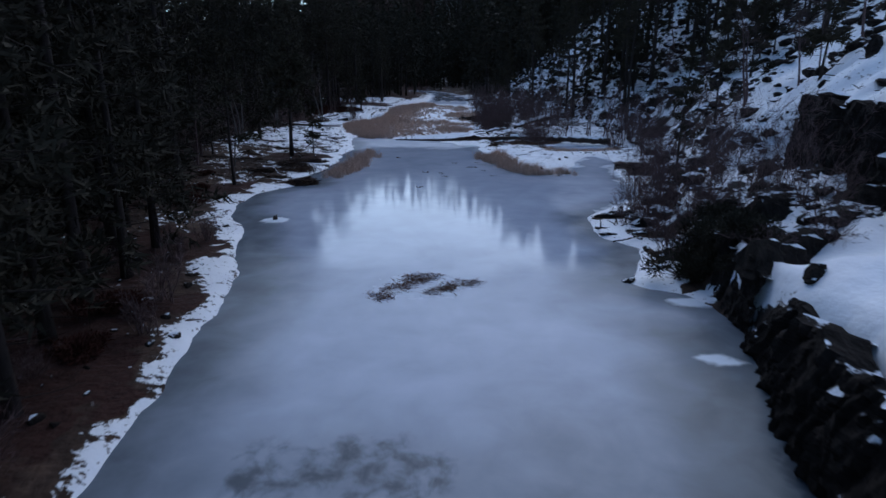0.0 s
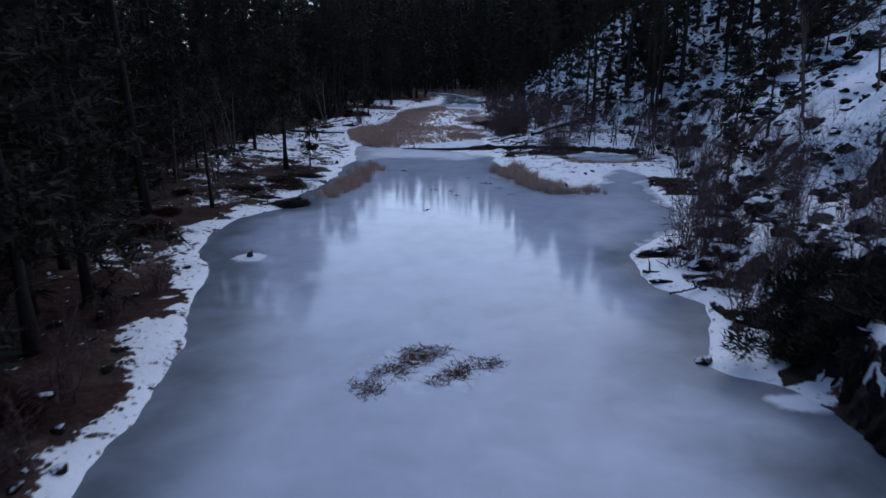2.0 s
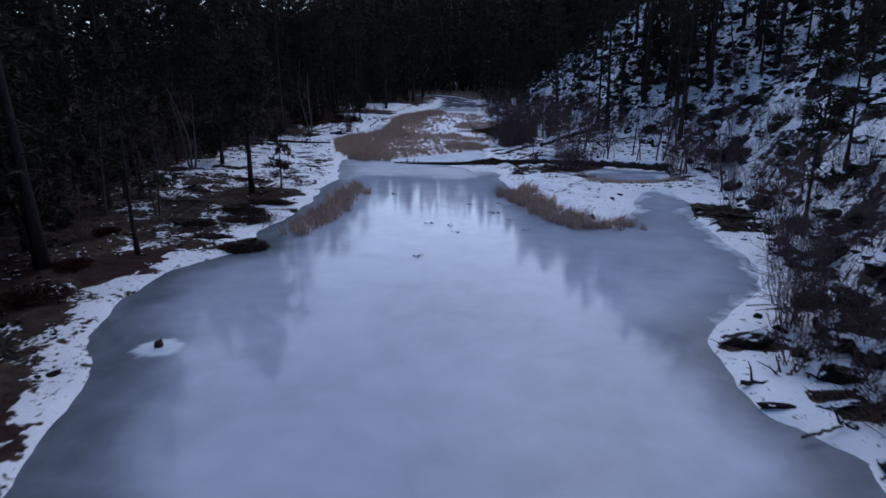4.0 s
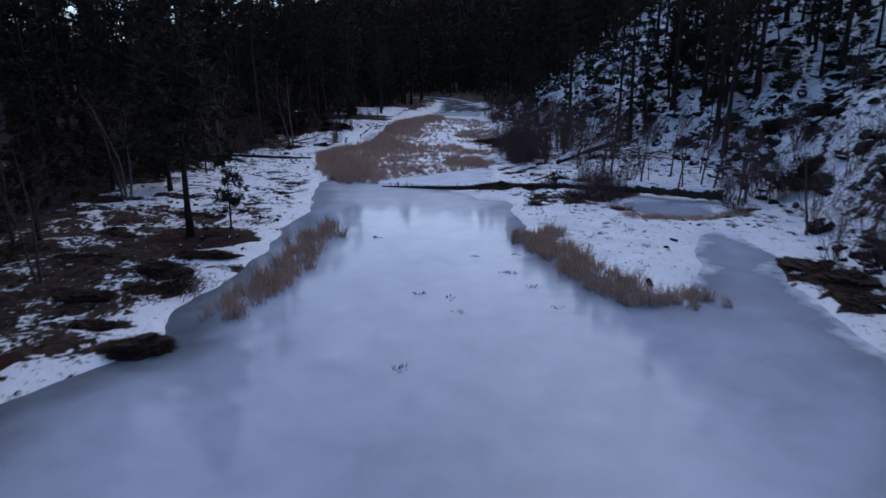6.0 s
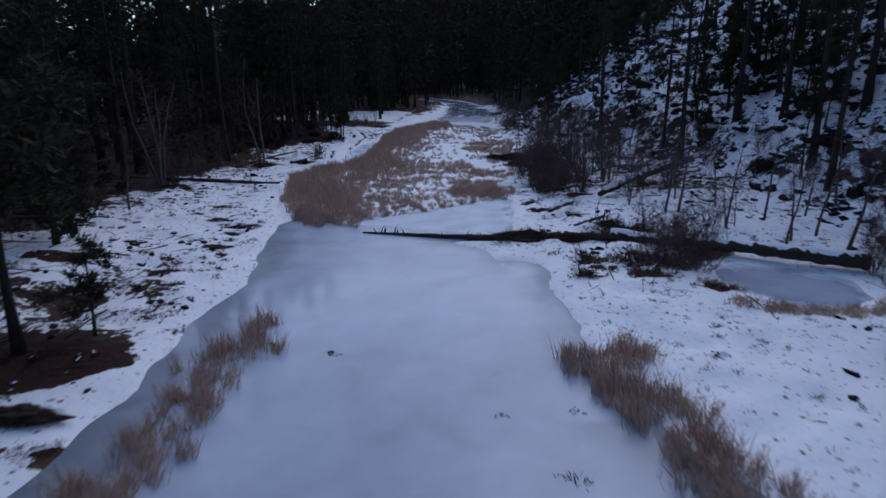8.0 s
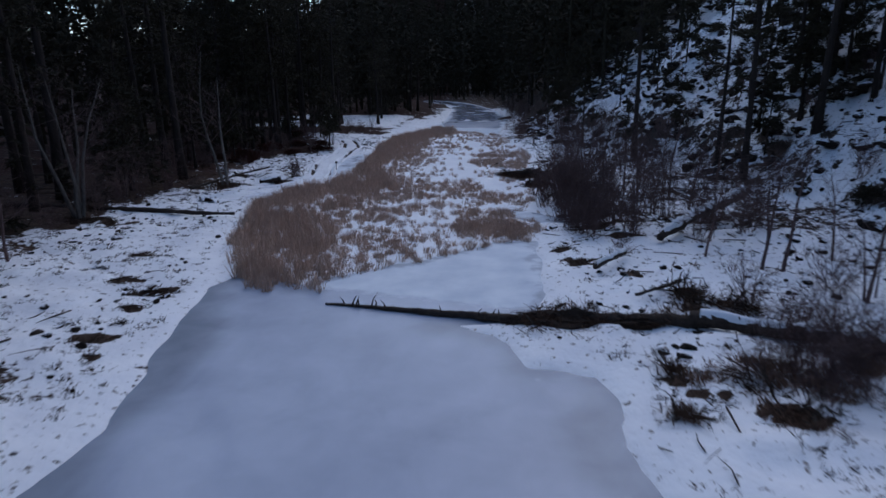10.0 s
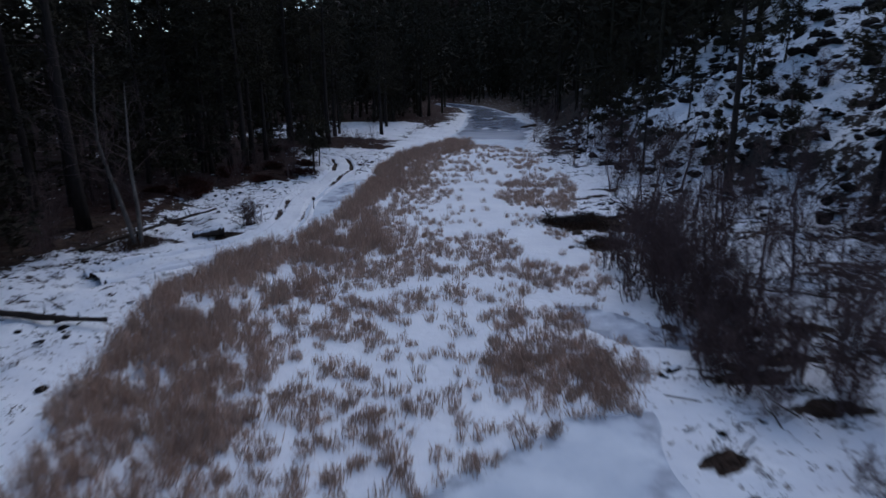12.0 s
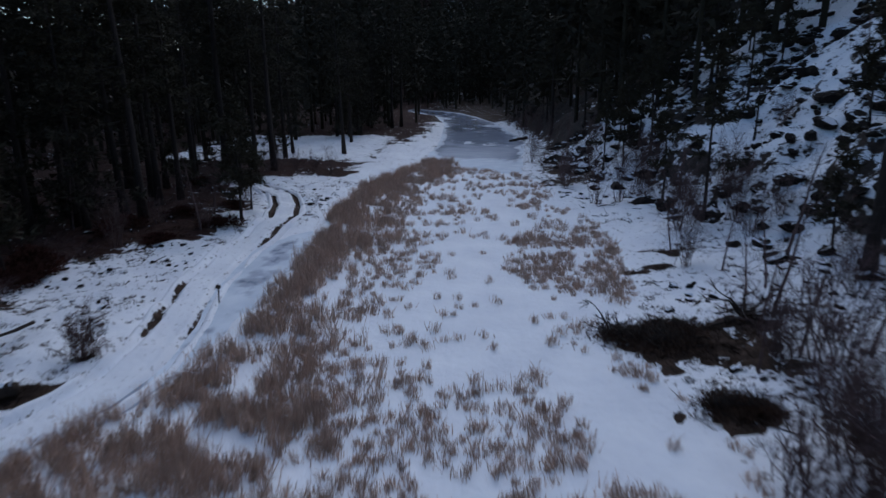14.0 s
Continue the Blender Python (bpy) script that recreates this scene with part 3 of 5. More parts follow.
# the trodden track with its two wheel ruts
def snow_track():
    pts = np.array(TRACK)
    seg = np.hypot(*np.diff(pts, axis=0).T)
    at = np.concatenate([[0], np.cumsum(seg)])
    s = np.arange(0, at[-1], 0.3)
    mid = np.stack([np.interp(s, at, pts[:, k]) for k in (0, 1)], 1)
    for _ in range(14):
        mid[1:-1] = (mid[:-2] + 2 * mid[1:-1] + mid[2:]) / 4
    way = np.gradient(mid, axis=0)
    way /= np.linalg.norm(way, axis=1)[:, None]
    side = np.stack([way[:, 1], -way[:, 0]], 1)
    u = np.linspace(-1.35, 1.35, 46)
    p = mid[:, None] + side[:, None] * u[None, :, None]
    x, y = p[..., 0].ravel(), p[..., 1].ravel()
    rough = 0.025 * fbm(x, y, 0.5, 111, 3)
    uu = np.tile(u, len(s)) + 0.12 * fbm(x, y, 2.5, 113, 2)
    rut = np.exp(-((np.abs(uu) - 0.72) / 0.16) ** 2)
    ridge = np.exp(-((np.abs(uu) - 0.98) / 0.10) ** 2) + np.exp(-((np.abs(uu) - 0.46) / 0.10) ** 2)
    z = heights(x, y) + 0.22 * smooth(1.3, 1.0, track_distance(x, y)) + 0.07 + rough - 0.20 * rut + 0.03 * ridge - 0.30 * smooth(1.1, 1.35, np.abs(uu))
    i = np.arange(len(x)).reshape(len(s), len(u))
    quads = np.stack([i[:-1, :-1], i[1:, :-1], i[1:, 1:], i[:-1, 1:]], -1).reshape(-1, 4)
    # less snow in the ruts: groove shade put into colour, plus dirt at the turn
    worn_and_shade = np.clip(0.95 - rut * np.clip(0.40 + 0.55 * fbm(x, y, 3.0, 115, 3) + 0.7 * smooth(113, 118, y), 0.15, 0.98), 0, 1)
    return thing("track", "trodden snowy track with two wheel ruts", "track", kind="structure",
                 data=sheet_mesh("track", x, y, z, quads, GROUND, snow=worn_and_shade, rock=np.zeros(len(x)), rust=np.zeros(len(x))))


snow_track()


# ---- trees ----
def unit(v):
    return v / (np.linalg.norm(v, axis=-1, keepdims=True) + 1e-9)


def needle_sprays(shape, centres, ways, r, count, length, width):
    k = len(centres)
    base = np.repeat(centres, count, 0) + r.normal(0, 0.10, (k * count, 3))
    go = unit(np.repeat(ways, count, 0) * 0.7 + r.normal(0, 0.75, (k * count, 3)))
    tip = base + go * (length * r.uniform(0.6, 1.3, (k * count, 1)))
    shape.slivers(base, tip, width * r.uniform(0.6, 1.4, k * count), r)


def conifer(seed, h, girth, start, spread, limbs, material, cone, dead, label, sprays=9, group="trees of the valley woods"):
    """A tall evergreen: tapered trunk, limbs in uneven tiers, needle sprays with gaps between them."""
    r = np.random.default_rng(seed)
    root = thing("conifer", label, "tree", group)
    lean = r.normal(0, 0.012, 2)
    t = np.linspace(0, 1, 9)
    axis = np.stack([lean[0] * h * t + 0.10 * np.sin(5 * t + seed), lean[1] * h * t + 0.08 * np.sin(4 * t + 2 * seed), h * t - 0.4 * (t == 0)], 1)
    rad = girth * (1 - 0.92 * t) * (1 + 0.5 * np.exp(-t * 22))
    part("trunk", Shape().tube(axis, rad, 8), BARK_PINE, root)
    wood, leaf = Shape(), Shape()
    centres, ways = [], []
    for i in range(limbs + dead):
        bare = i >= limbs
        f = r.uniform(0.03, max(start, 0.1)) if bare else start + (1 - start) * (r.uniform(0, 1) ** 0.9) * 0.985
        base = np.array([np.interp(f, t, axis[:, k]) for k in range(3)])
        g = (f - start) / (1 - start)
        reach = spread * (r.uniform(0.25, 0.6) if bare else ((1 - g) ** 0.8 + 0.08 if cone else (0.35 + 1.1 * math.sin(math.pi * min(1, 0.22 + 0.78 * g)) ** 0.8) * 0.75) * r.uniform(0.6, 1.15))
        a = r.uniform(0, 2 * math.pi)
        rise = (-0.12 if cone else 0.10) + r.normal(0, 0.14)
        s = np.linspace(0, 1, 3)
        p = np.stack([base[0] + math.cos(a) * reach * s, base[1] + math.sin(a) * reach * s,
                      base[2] + reach * (rise * s + (0.12 if cone else -0.05) * s * s) + 0.05 * r.normal(size=3)], 1)
        wood.tube(p, (0.012 + 0.022 * reach / 3) * (1.15 - s), 3, cap=False)
        if bare:
            continue
        m = max(3, int(sprays * reach / spread))
        q = r.uniform(0.22, 1.0, m)
        c = np.stack([np.interp(q, s, p[:, k]) for k in range(3)], 1) + r.normal(0, 0.11, (m, 3)) * [1, 1, 0.6] * reach
        centres.append(c)
        ways.append(np.tile([math.cos(a), math.sin(a), 0.25], (m, 1)))
    needle_sprays(leaf, np.concatenate(centres), np.concatenate(ways), r, 10, 0.46, 0.115)
    top = axis[-1] + r.normal(0, 0.05, (6, 3))
    needle_sprays(leaf, top, np.tile([0, 0, 1.0], (6, 1)), r, 8, 0.5, 0.08)
    part("branchwork", wood, BARK_PINE, root, kind="stuff")
    part("crown", leaf, material, root, shade=False, kind="stuff")
    return root


def grow(shape, p, way, length, radius, r, depth, forks, sides, wander, up):
    """A limb that forks; its last twigs are thin slivers."""
    if depth == 0:
        k = forks
        base = np.tile(p, (k, 1)) + np.outer(r.uniform(0, 0.5, k) * length, way)
        tip = base + unit(way + r.normal(0, 0.45, (k, 3)) + [0, 0, up]) * (length * r.uniform(0.5, 1.1, (k, 1)))
        shape.slivers(base, tip, np.full(k, radius * 3.2), r)
        return
    n = 2
    pts = [p]
    w = way
    for i in range(n):
        w = unit(w + r.normal(0, wander, 3) + np.array([0, 0, up]))
        pts.append(pts[-1] + w * length / n)
    pts = np.array(pts)
    shape.tube(pts, radius * np.linspace(1, 0.4, n + 1), sides, cap=False)
    for k in range(forks):
        f = r.uniform(0.25, 1.0) if k else 1.0
        q = np.array([np.interp(f * n, np.arange(n + 1), pts[:, j]) for j in range(3)])
        grow(shape, q, unit(w + r.normal(0, 0.55, 3)), length * r.uniform(0.45, 0.8), radius * 0.5, r, depth - 1, forks, 3, wander, up)


def bare_tree(seed, h, stems, material, label, forks=4, name="bare_tree"):
    """A leafless tree of a few stems that fork into thin twigs."""
    r = np.random.default_rng(seed)
    root = thing(name, label, "tree", "leafless trees of the banks")
    for s in range(stems):
        a = r.uniform(0, 2 * math.pi)
        tilt = 0.05 if stems == 1 else r.uniform(0.08, 0.28)
        stem, twigs = Shape(), Shape()
        way = unit(np.array([math.cos(a) * tilt, math.sin(a) * tilt, 1.0]))
        hh = h * r.uniform(0.7, 1.0)
        pts = [np.array([0.12 * math.cos(a), 0.12 * math.sin(a), -0.3])]
        w = way
        for i in range(7):
            w = unit(w + r.normal(0, 0.07, 3) + np.array([0, 0, 0.05]))
            pts.append(pts[-1] + w * hh / 7)
        pts = np.array(pts)
        rad = 0.012 * h * np.linspace(1, 0.12, 8)
        stem.tube(pts, rad, 6, cap=False)
        for k in range(forks * 3):
            f = r.uniform(0.35, 1.0)
            q = np.array([np.interp(f * 7, np.arange(8), pts[:, j]) for j in range(3)])
            side = unit(np.array([r.normal(), r.normal(), r.uniform(0.3, 1.3)]))
            grow(twigs, q, side, hh * 0.22 * (1.25 - f) * 1.6, 0.02 * (1.3 - f), r, 2, 3, 3, 0.16, 0.05)
        part("stem", stem, material, root)
        part("twig_crown", twigs, BARK_TWIG, root, kind="stuff")
    return root


def shrub(seed, h, stems, spread, label, forks=3, thick=0.016):
    """A leafless bush of many thin stems from one root."""
    r = np.random.default_rng(seed)
    root = thing("bare_shrub", label, "shrub", "leafless bushes of the banks")
    canes, twigs = Shape(), Shape()
    for s in range(stems):
        a = r.uniform(0, 2 * math.pi)
        tilt = spread * r.uniform(0.1, 1.0)
        w = unit(np.array([math.cos(a) * tilt, math.sin(a) * tilt, 1.0]))
        hh = h * r.uniform(0.5, 1.0)
        p = np.array([0.25 * r.normal(), 0.25 * r.normal(), -0.1])
        pts = [p]
        for i in range(5):
            w = unit(w + r.normal(0, 0.10, 3) + np.array([0, 0, 0.03]))
            pts.append(pts[-1] + w * hh / 5)
        pts = np.array(pts)
        canes.tube(pts, thick * r.uniform(0.7, 1.5) * np.linspace(1, 0.25, 6), 3, cap=False)
        for k in range(forks):
            f = r.uniform(0.25, 0.95)
            q = np.array([np.interp(f * 5, np.arange(6), pts[:, j]) for j in range(3)])
            side = unit(w + r.normal(0, 0.5, 3))
            grow(twigs, q, side, hh * r.uniform(0.18, 0.4), thick * 0.55, r, 1, 4, 3, 0.18, 0.02)
    part("cane_clump", canes, BARK_TWIG, root, kind="stuff")
    part("twig_crown", twigs, BARK_TWIG, root, kind="stuff")
    return root


def place(proto, spots, used):
    """Stand the first copy where the prototype is, the others as copies of it."""
    for x, y, scale, turn in spots:
        m = Matrix.LocRotScale((x, y, height(x, y) - 0.08), Euler((0, 0, turn)), (scale, scale, scale))
        if proto not in used:
            proto.matrix_basis = m
            used.add(proto)
        else:
            ob = copy_thing(proto, Matrix())
            ob.matrix_basis = m


used = set()
PINE_TALL = [conifer(101 + i, h, g, st, sp, 46, NEEDLES, False, 9, "tall dark pine with bare lower trunk, in snow and litter", 8)
             for i, (h, g, st, sp) in enumerate([(21, 0.24, 0.34, 2.9), (24, 0.28, 0.42, 3.1), (18, 0.20, 0.28, 2.7), (26, 0.30, 0.36, 3.4)])]
SPRUCES = [conifer(201 + i, h, g, st, sp, 74, SPRUCE, True, 2, "dark green spruce with branches almost to the ground", 7)
           for i, (h, g, st, sp) in enumerate([(15, 0.17, 0.06, 2.8), (19, 0.20, 0.05, 3.3), (11, 0.13, 0.07, 2.4)])]
SAPLING = [conifer(301 + i, h, g, st, sp, 30, NEEDLES, True, 5, "young pine with thin trunk and sparse dark crown", 7)
           for i, (h, g, st, sp) in enumerate([(7.5, 0.09, 0.25, 1.5), (9.5, 0.11, 0.32, 1.6)])]
BIRCHES = [bare_tree(401 + i, h, st, BARK_GREY, "leafless grey-stemmed tree forking low above the snow") for i, (h, st) in enumerate([(9, 3), (7.5, 2), (10, 4)])]
POLES = [bare_tree(451 + i, h, 1, BARK_TWIG, "thin leafless dark tree on the bank", 4) for i, h in enumerate([7, 9, 5.5])]
SHRUBS = [shrub(501 + i, h, n, sp, "leafless purple-brown bush of many thin stems", 3, 0.019) for i, (h, n, sp) in enumerate([(3.6, 20, 0.55), (2.5, 20, 0.75), (4.8, 16, 0.42), (1.5, 16, 0.95)])]


def scatter(n, box, gap, seed, keep, near=()):
    """Places in a box, no two nearer than the gap, where keep(x, y) holds."""
    r = np.random.default_rng(seed)
    out = list(near)
    made = []
    for _ in range(n * 30):
        x, y = r.uniform(box[0], box[1]), r.uniform(box[2], box[3])
        if len(made) >= n:
            break
        if not keep(x, y) or any((x - a) ** 2 + (y - b) ** 2 < gap * gap for a, b in out):
            continue
        out.append((x, y))
        made.append((x, y))
    return made


def stand(protos, spots, seed, low=0.8, high=1.2):
    r = np.random.default_rng(seed)
    for x, y in spots:
        place(protos[int(r.integers(len(protos)))], [(x, y, r.uniform(low, high), r.uniform(0, 6.28))], used)


def drifted(x, y):
    """Where the snow lies deep and nothing pokes through."""
    return 1 - 0.9 * smooth(1.3, 0.7, ((x - 8.6) / 4.6) ** 2 + ((y - 51) / 7.0) ** 2)


def snow_edge(y):
    return float(np.interp(y, *SNOW_EDGE))


def toe(y):
    return float(np.interp(y, *TOE))


# single trees that stand out
LONE_PINE = conifer(331, 13, 0.16, 0.31, 3.0, 84, NEEDLES, True, 18, "dark pine on the bank with bare twigs low on its trunk", 13)
place(LONE_PINE, [(-13.0, 53.2, 1.0, 0.4)], used)
place(BIRCHES[0], [(-19.8, 60.0, 0.95, 2.6)], used)
place(SAPLING[0], [(-11.5, 54.4, 0.62, 0.9)], used)
place(BIRCHES[2], [(-21.3, 79.6, 1.05, 0.3)], used)
place(BIRCHES[1], [(-17.6, 91.2, 1.45, 0.2), (-15.6, 45.5, 0.8, 2.5)], used)
place(PINE_TALL[0], [(-20.6, 113.5, 1.0, 0.6), (-23.0, 111.0, 0.9, 2.0), (-21.5, 117.6, 0.95, 1.0), (-10.8, 186, 1.1, 1.0), (-12, 182, 1, 2)], used)
place(PINE_TALL[1], [(14.6, 102.0, 0.85, 1.2), (18.6, 89.5, 0.85, 0.8), (22.0, 76.0, 0.8, 0.5), (25.5, 77.0, 0.85, 2.1), (23.5, 83.0, 0.75, 3.6), (22.8, 88.9, 0.9, 2.8)], used)
place(SPRUCES[0], [(24.0, 79.5, 0.9, 1.4), (27.0, 82.0, 0.95, 0.7)], used)
# woods west of the pond
stand(SPRUCES, [(-19.0, 64.0), (-23.5, 58.5), (-23.5, 66.0), (-21.5, 69.5), (-25.0, 61.0), (-24.0, 73.0)], 8, 0.8, 1.05)
stand(SPRUCES + SAPLING, scatter(4, (-26, -17.5, 44, 64), 2.4, 10, lambda x, y: x < -18.5 - 0.12 * (y - 46) + 1.5 * math.sin(y)), 9, 0.7, 1.0)
NEAR_PINES = [conifer(221 + i, h, g, st, sp, 74, SPRUCE, True, 6, "dark conifer by the pond, bare at the foot of its trunk", 7)
              for i, (h, g, st, sp) in enumerate([(16, 0.18, 0.15, 3.0), (20, 0.22, 0.18, 3.4)])]
near_left = scatter(50, (-24, -7.6, 3, 42), 1.6, 11, lambda x, y: x < float(np.interp(y, [3, 13, 20, 27, 31, 42], [-7.5, -8.8, -9.4, -12.0, -14.2, -16.4])))
near_left += scatter(16, (-17, -8.4, 0, 21), 1.5, 18, lambda x, y: x < -8.8 - 0.05 * y, near_left)
stand(NEAR_PINES + SPRUCES[:1], near_left, 12, 0.75, 1.05)
west = scatter(72, (-38, -14, 38, 185), 2.5, 13, lambda x, y: x < snow_edge(y) - (4.5 if 98 < y < 136 else 1.5 if y > 85 else 3.0) and x > snow_edge(y) - 12 and not (40 < y < 66 and x > -23) and not (138 < y < 166 and x > -36 and math.sin(5 * x + 3 * y) < 0.5))
stand(PINE_TALL[:2] + PINE_TALL[3:] + SPRUCES + SPRUCES, [p for p in west if p[1] < 88 or p[0] < snow_edge(p[1]) - 7.5], 14, 0.8, 1.15)
stand(PINE_TALL + NEAR_PINES + SPRUCES[:2], [p for p in west if p[1] >= 88 and p[0] >= snow_edge(p[1]) - 7.5], 21, 0.8, 1.1)
stand(SAPLING + POLES, scatter(30, (-26, -12, 30, 130), 1.8, 15, lambda x, y: x < snow_edge(y) + 2.0 and x < -13), 16, 0.7, 1.1)
# trees of the hillside
stand(PINE_TALL[1:3] + SAPLING, scatter(112, (10, 60, 44, 190), 2.3, 17, lambda x, y: toe(y) + (1.5 if y > 66 else 8.0) < x < toe(y) + 34 and not (97 < y < 124 and math.sin(7 * x + 5 * y) < 0.55)), 18, 0.55, 0.95)
stand(PINE_TALL + SPRUCES, scatter(34, (24, 52, 58, 112), 2.6, 22, lambda x, y: toe(y) + 7 < x < toe(y) + 32), 23, 0.6, 0.95)
stand(SAPLING + POLES, scatter(50, (9, 34, 34, 150), 1.5, 19, lambda x, y: toe(y) - 1.5 < x < toe(y) + 14), 20, 0.6, 1.1)


def plain_conifer(seed):
    """A conifer as it looks from far off: trunk and coarse hanging sprays."""
    r = np.random.default_rng(seed)
    s = Shape()
    h, start = r.uniform(17, 26), r.uniform(0.02, 0.2)
    s.tube(np.array([[0, 0, -0.5], [0.1, 0, h * 0.5], [0, 0, h]]), [0.26, 0.16, 0.02], 5)
    n = 210
    f = r.uniform(0, 1, n)
    a = r.uniform(0, 6.28, n)
    reach = 3.0 * ((1 - f) ** 0.75 + 0.06) * r.uniform(0.15, 1.0, n)
    base = np.stack([np.cos(a) * reach * 0.7, np.sin(a) * reach * 0.7, h * (start + (1 - start) * f)], 1)
    way = np.stack([np.cos(a), np.sin(a), r.normal(0, 0.5, n)], 1)
    s.slivers(base, base + way * r.uniform(0.7, 1.6, (n, 1)), r.uniform(0.4, 0.75, n), r)
    return np.concatenate(s.v), s.f


def joined_woods(label, spots, seed, low=0.8, high=1.25):
    r = np.random.default_rng(seed)
    kinds = [plain_conifer(seed + i) for i in range(5)]
    xy = np.array(spots)
    z = heights(xy[:, 0], xy[:, 1])
    out = Shape()
    for (x, y), h in zip(spots, z):
        v, f = kinds[int(r.integers(5))]
        t, k = r.uniform(0, 6.28), r.uniform(low, high)
        c, s = math.cos(t) * k, math.sin(t) * k
        out.add(np.stack([v[:, 0] * c - v[:, 1] * s + x, v[:, 0] * s + v[:, 1] * c + y, v[:, 2] * k + h], 1), f)
    return thing("woods", label, "woods", kind="stuff", data=out.mesh("woods", SPRUCE, False))


# the trees beside and behind the camera are unseen, added to block sky light
joined_woods("dense dark conifer woods behind the west bank, with unseen trees added for shade", scatter(230, (-65, -17, -40, 200), 2.8, 61, lambda x, y: x < snow_edge(y) - 11.5 or (x < -11 and y < 2)), 62, 0.78, 1.12)
joined_woods("dark conifer woods closing the head of the valley", scatter(330, (-70, 70, 180, 320), 2.7, 63, lambda x, y: x < float(np.interp(y, [180, 197, 225, 252], [-9.5, -6.5, -9.5, -19])) or x > float(np.interp(y, [180, 197, 215, 236, 252], [10.0, 8.8, 6.5, 2.5, -8])) or y > 256), 64)
joined_woods("dark conifer woods low on the hillside by the river", scatter(80, (9, 46, 128, 205), 2.3, 67, lambda x, y: x > toe(y) + 2.0 + max(0, 150 - y) * 0.2), 68)
joined_woods("dark conifer woods on the far mountain side", scatter(420, (-70, 60, 300, 450), 3.6, 69, lambda x, y: True), 70)
joined_woods("conifer woods high on the snowy hillside", scatter(110, (30, 110, 20, 200), 4.2, 65, lambda x, y: x > toe(y) + 34), 66)
# bushes
THICKET = [shrub(561 + i, h, n, sp, "dark leafless bush of upright stems in the snow", 3, 0.026) for i, (h, n, sp) in enumerate([(2.9, 11, 0.34), (1.8, 13, 0.6)])]
bank = scatter(32, (4.5, 17, 68, 132), 1.05, 23, lambda x, y: float(np.interp(y, [68, 78, 84, 95, 103, 112, 132], [9, 6.0, 5.6, 7.0, 8.0, 8, 6.8])) < x < float(np.interp(y, [68, 85, 110, 132], [15, 14, 15, 11])))
stand(SHRUBS[:3], bank, 24, 0.65, 1.1)
stand([SHRUBS[0], SHRUBS[2], THICKET[0]], [(4.7, 84.9), (5.0, 86.4), (5.3, 88.0), (5.2, 89.8), (5.7, 84.0), (4.8, 88.8), (5.6, 83.6), (6.2, 85.2), (6.6, 83.2), (6.9, 86.2), (5.9, 87.0), (6.3, 90.6)], 44, 0.6, 0.9)
stand(THICKET + SHRUBS[:1], [(5.2, 81.4), (5.9, 80.4), (6.6, 81.9), (5.6, 83.4), (7.2, 80.0), (7.6, 83.0), (6.6, 88.2), (7.4, 87.0), (7.0, 89.4), (7.8, 88.6), (8.4, 87.4), (6.2, 86.4)], 36, 0.6, 0.95)
stand(THICKET, [(7.3, 90.6), (8.2, 91.6), (7.8, 93.6), (8.9, 94.8), (9.3, 90.4), (9.9, 96.4), (8.7, 97.6), (10.6, 93.0), (10.8, 99.0), (7.0, 88.9)], 31, 0.7, 1.1)
stand(POLES, [(8.1, 94.4), (9.4, 103.7), (8.9, 98.2), (9.1, 92.6), (10.2, 95.0), (7.6, 96.8), (9.0, 100.4), (8.3, 106.8), (10.4, 101.6)], 32, 0.45, 0.75)
stand([SHRUBS[1], SHRUBS[3]], [(9.4, 62.2), (10.0, 63.0), (9.8, 61.4), (8.4, 61.2), (16.2, 59.2), (15.8, 57.6), (7.4, 62.6), (9.4, 67.4), (10.8, 66.6), (6.6, 74.0), (8.7, 62.6), (9.1, 63.8), (8.3, 63.4), (10.3, 64.2), (10.8, 63.2), (11.6, 64.6), (9.6, 65.0)], 35, 0.6, 0.9)
stand(SHRUBS, scatter(34, (5.5, 12, 118, 190), 1.4, 37, lambda x, y: x > float(np.interp(y, [118, 133, 146, 162, 197], [7.2, 5.2, 6.4, 8.6, 7.4]))), 38, 0.55, 0.95)
stand(SHRUBS, scatter(14, (-21, -13, 122, 137), 1.2, 39, lambda x, y: x < snow_edge(y) + 0.8), 40, 0.4, 0.7)
stand(SHRUBS[:3], scatter(13, (8.5, 15, 21, 39), 1.2, 41, lambda x, y: x > toe(y) - 0.6), 42, 0.5, 0.85)
stand([SHRUBS[0]], [(9.6, 62.4), (9.2, 63.4), (16.6, 60.8), (17.4, 61.8)], 43, 0.6, 0.8)
stand(SHRUBS[:3], scatter(3, (5.2, 8.4, 74.5, 84), 0.9, 51, lambda x, y: not (4 < x < 6.6 and 91.5 < y)), 52, 0.6, 0.9)
stand(POLES, [(17.4, 60.0), (17.8, 60.4), (17.1, 60.3), (16.6, 62.8), (15.4, 65.2), (15.8, 65.6), (13.4, 67.6), (14.2, 68.4), (13.7, 68.0), (12.0, 70.6), (11.5, 71.2), (18.8, 63.5), (17.2, 66.4), (16.0, 69.0), (14.4, 71.6), (18.2, 69.2), (9.8, 72.6), (12.8, 73.6)], 53, 0.55, 0.95)
stand(SHRUBS[:2], [(7.9, 83.8), (6.6, 87.6), (9.4, 88.2)], 54, 0.55, 0.85)
stand(SHRUBS[:2], [(5.5, 79.3), (5.9, 79.6), (6.4, 78.5), (5.1, 78.4), (6.8, 79.6)], 64, 0.55, 0.85)
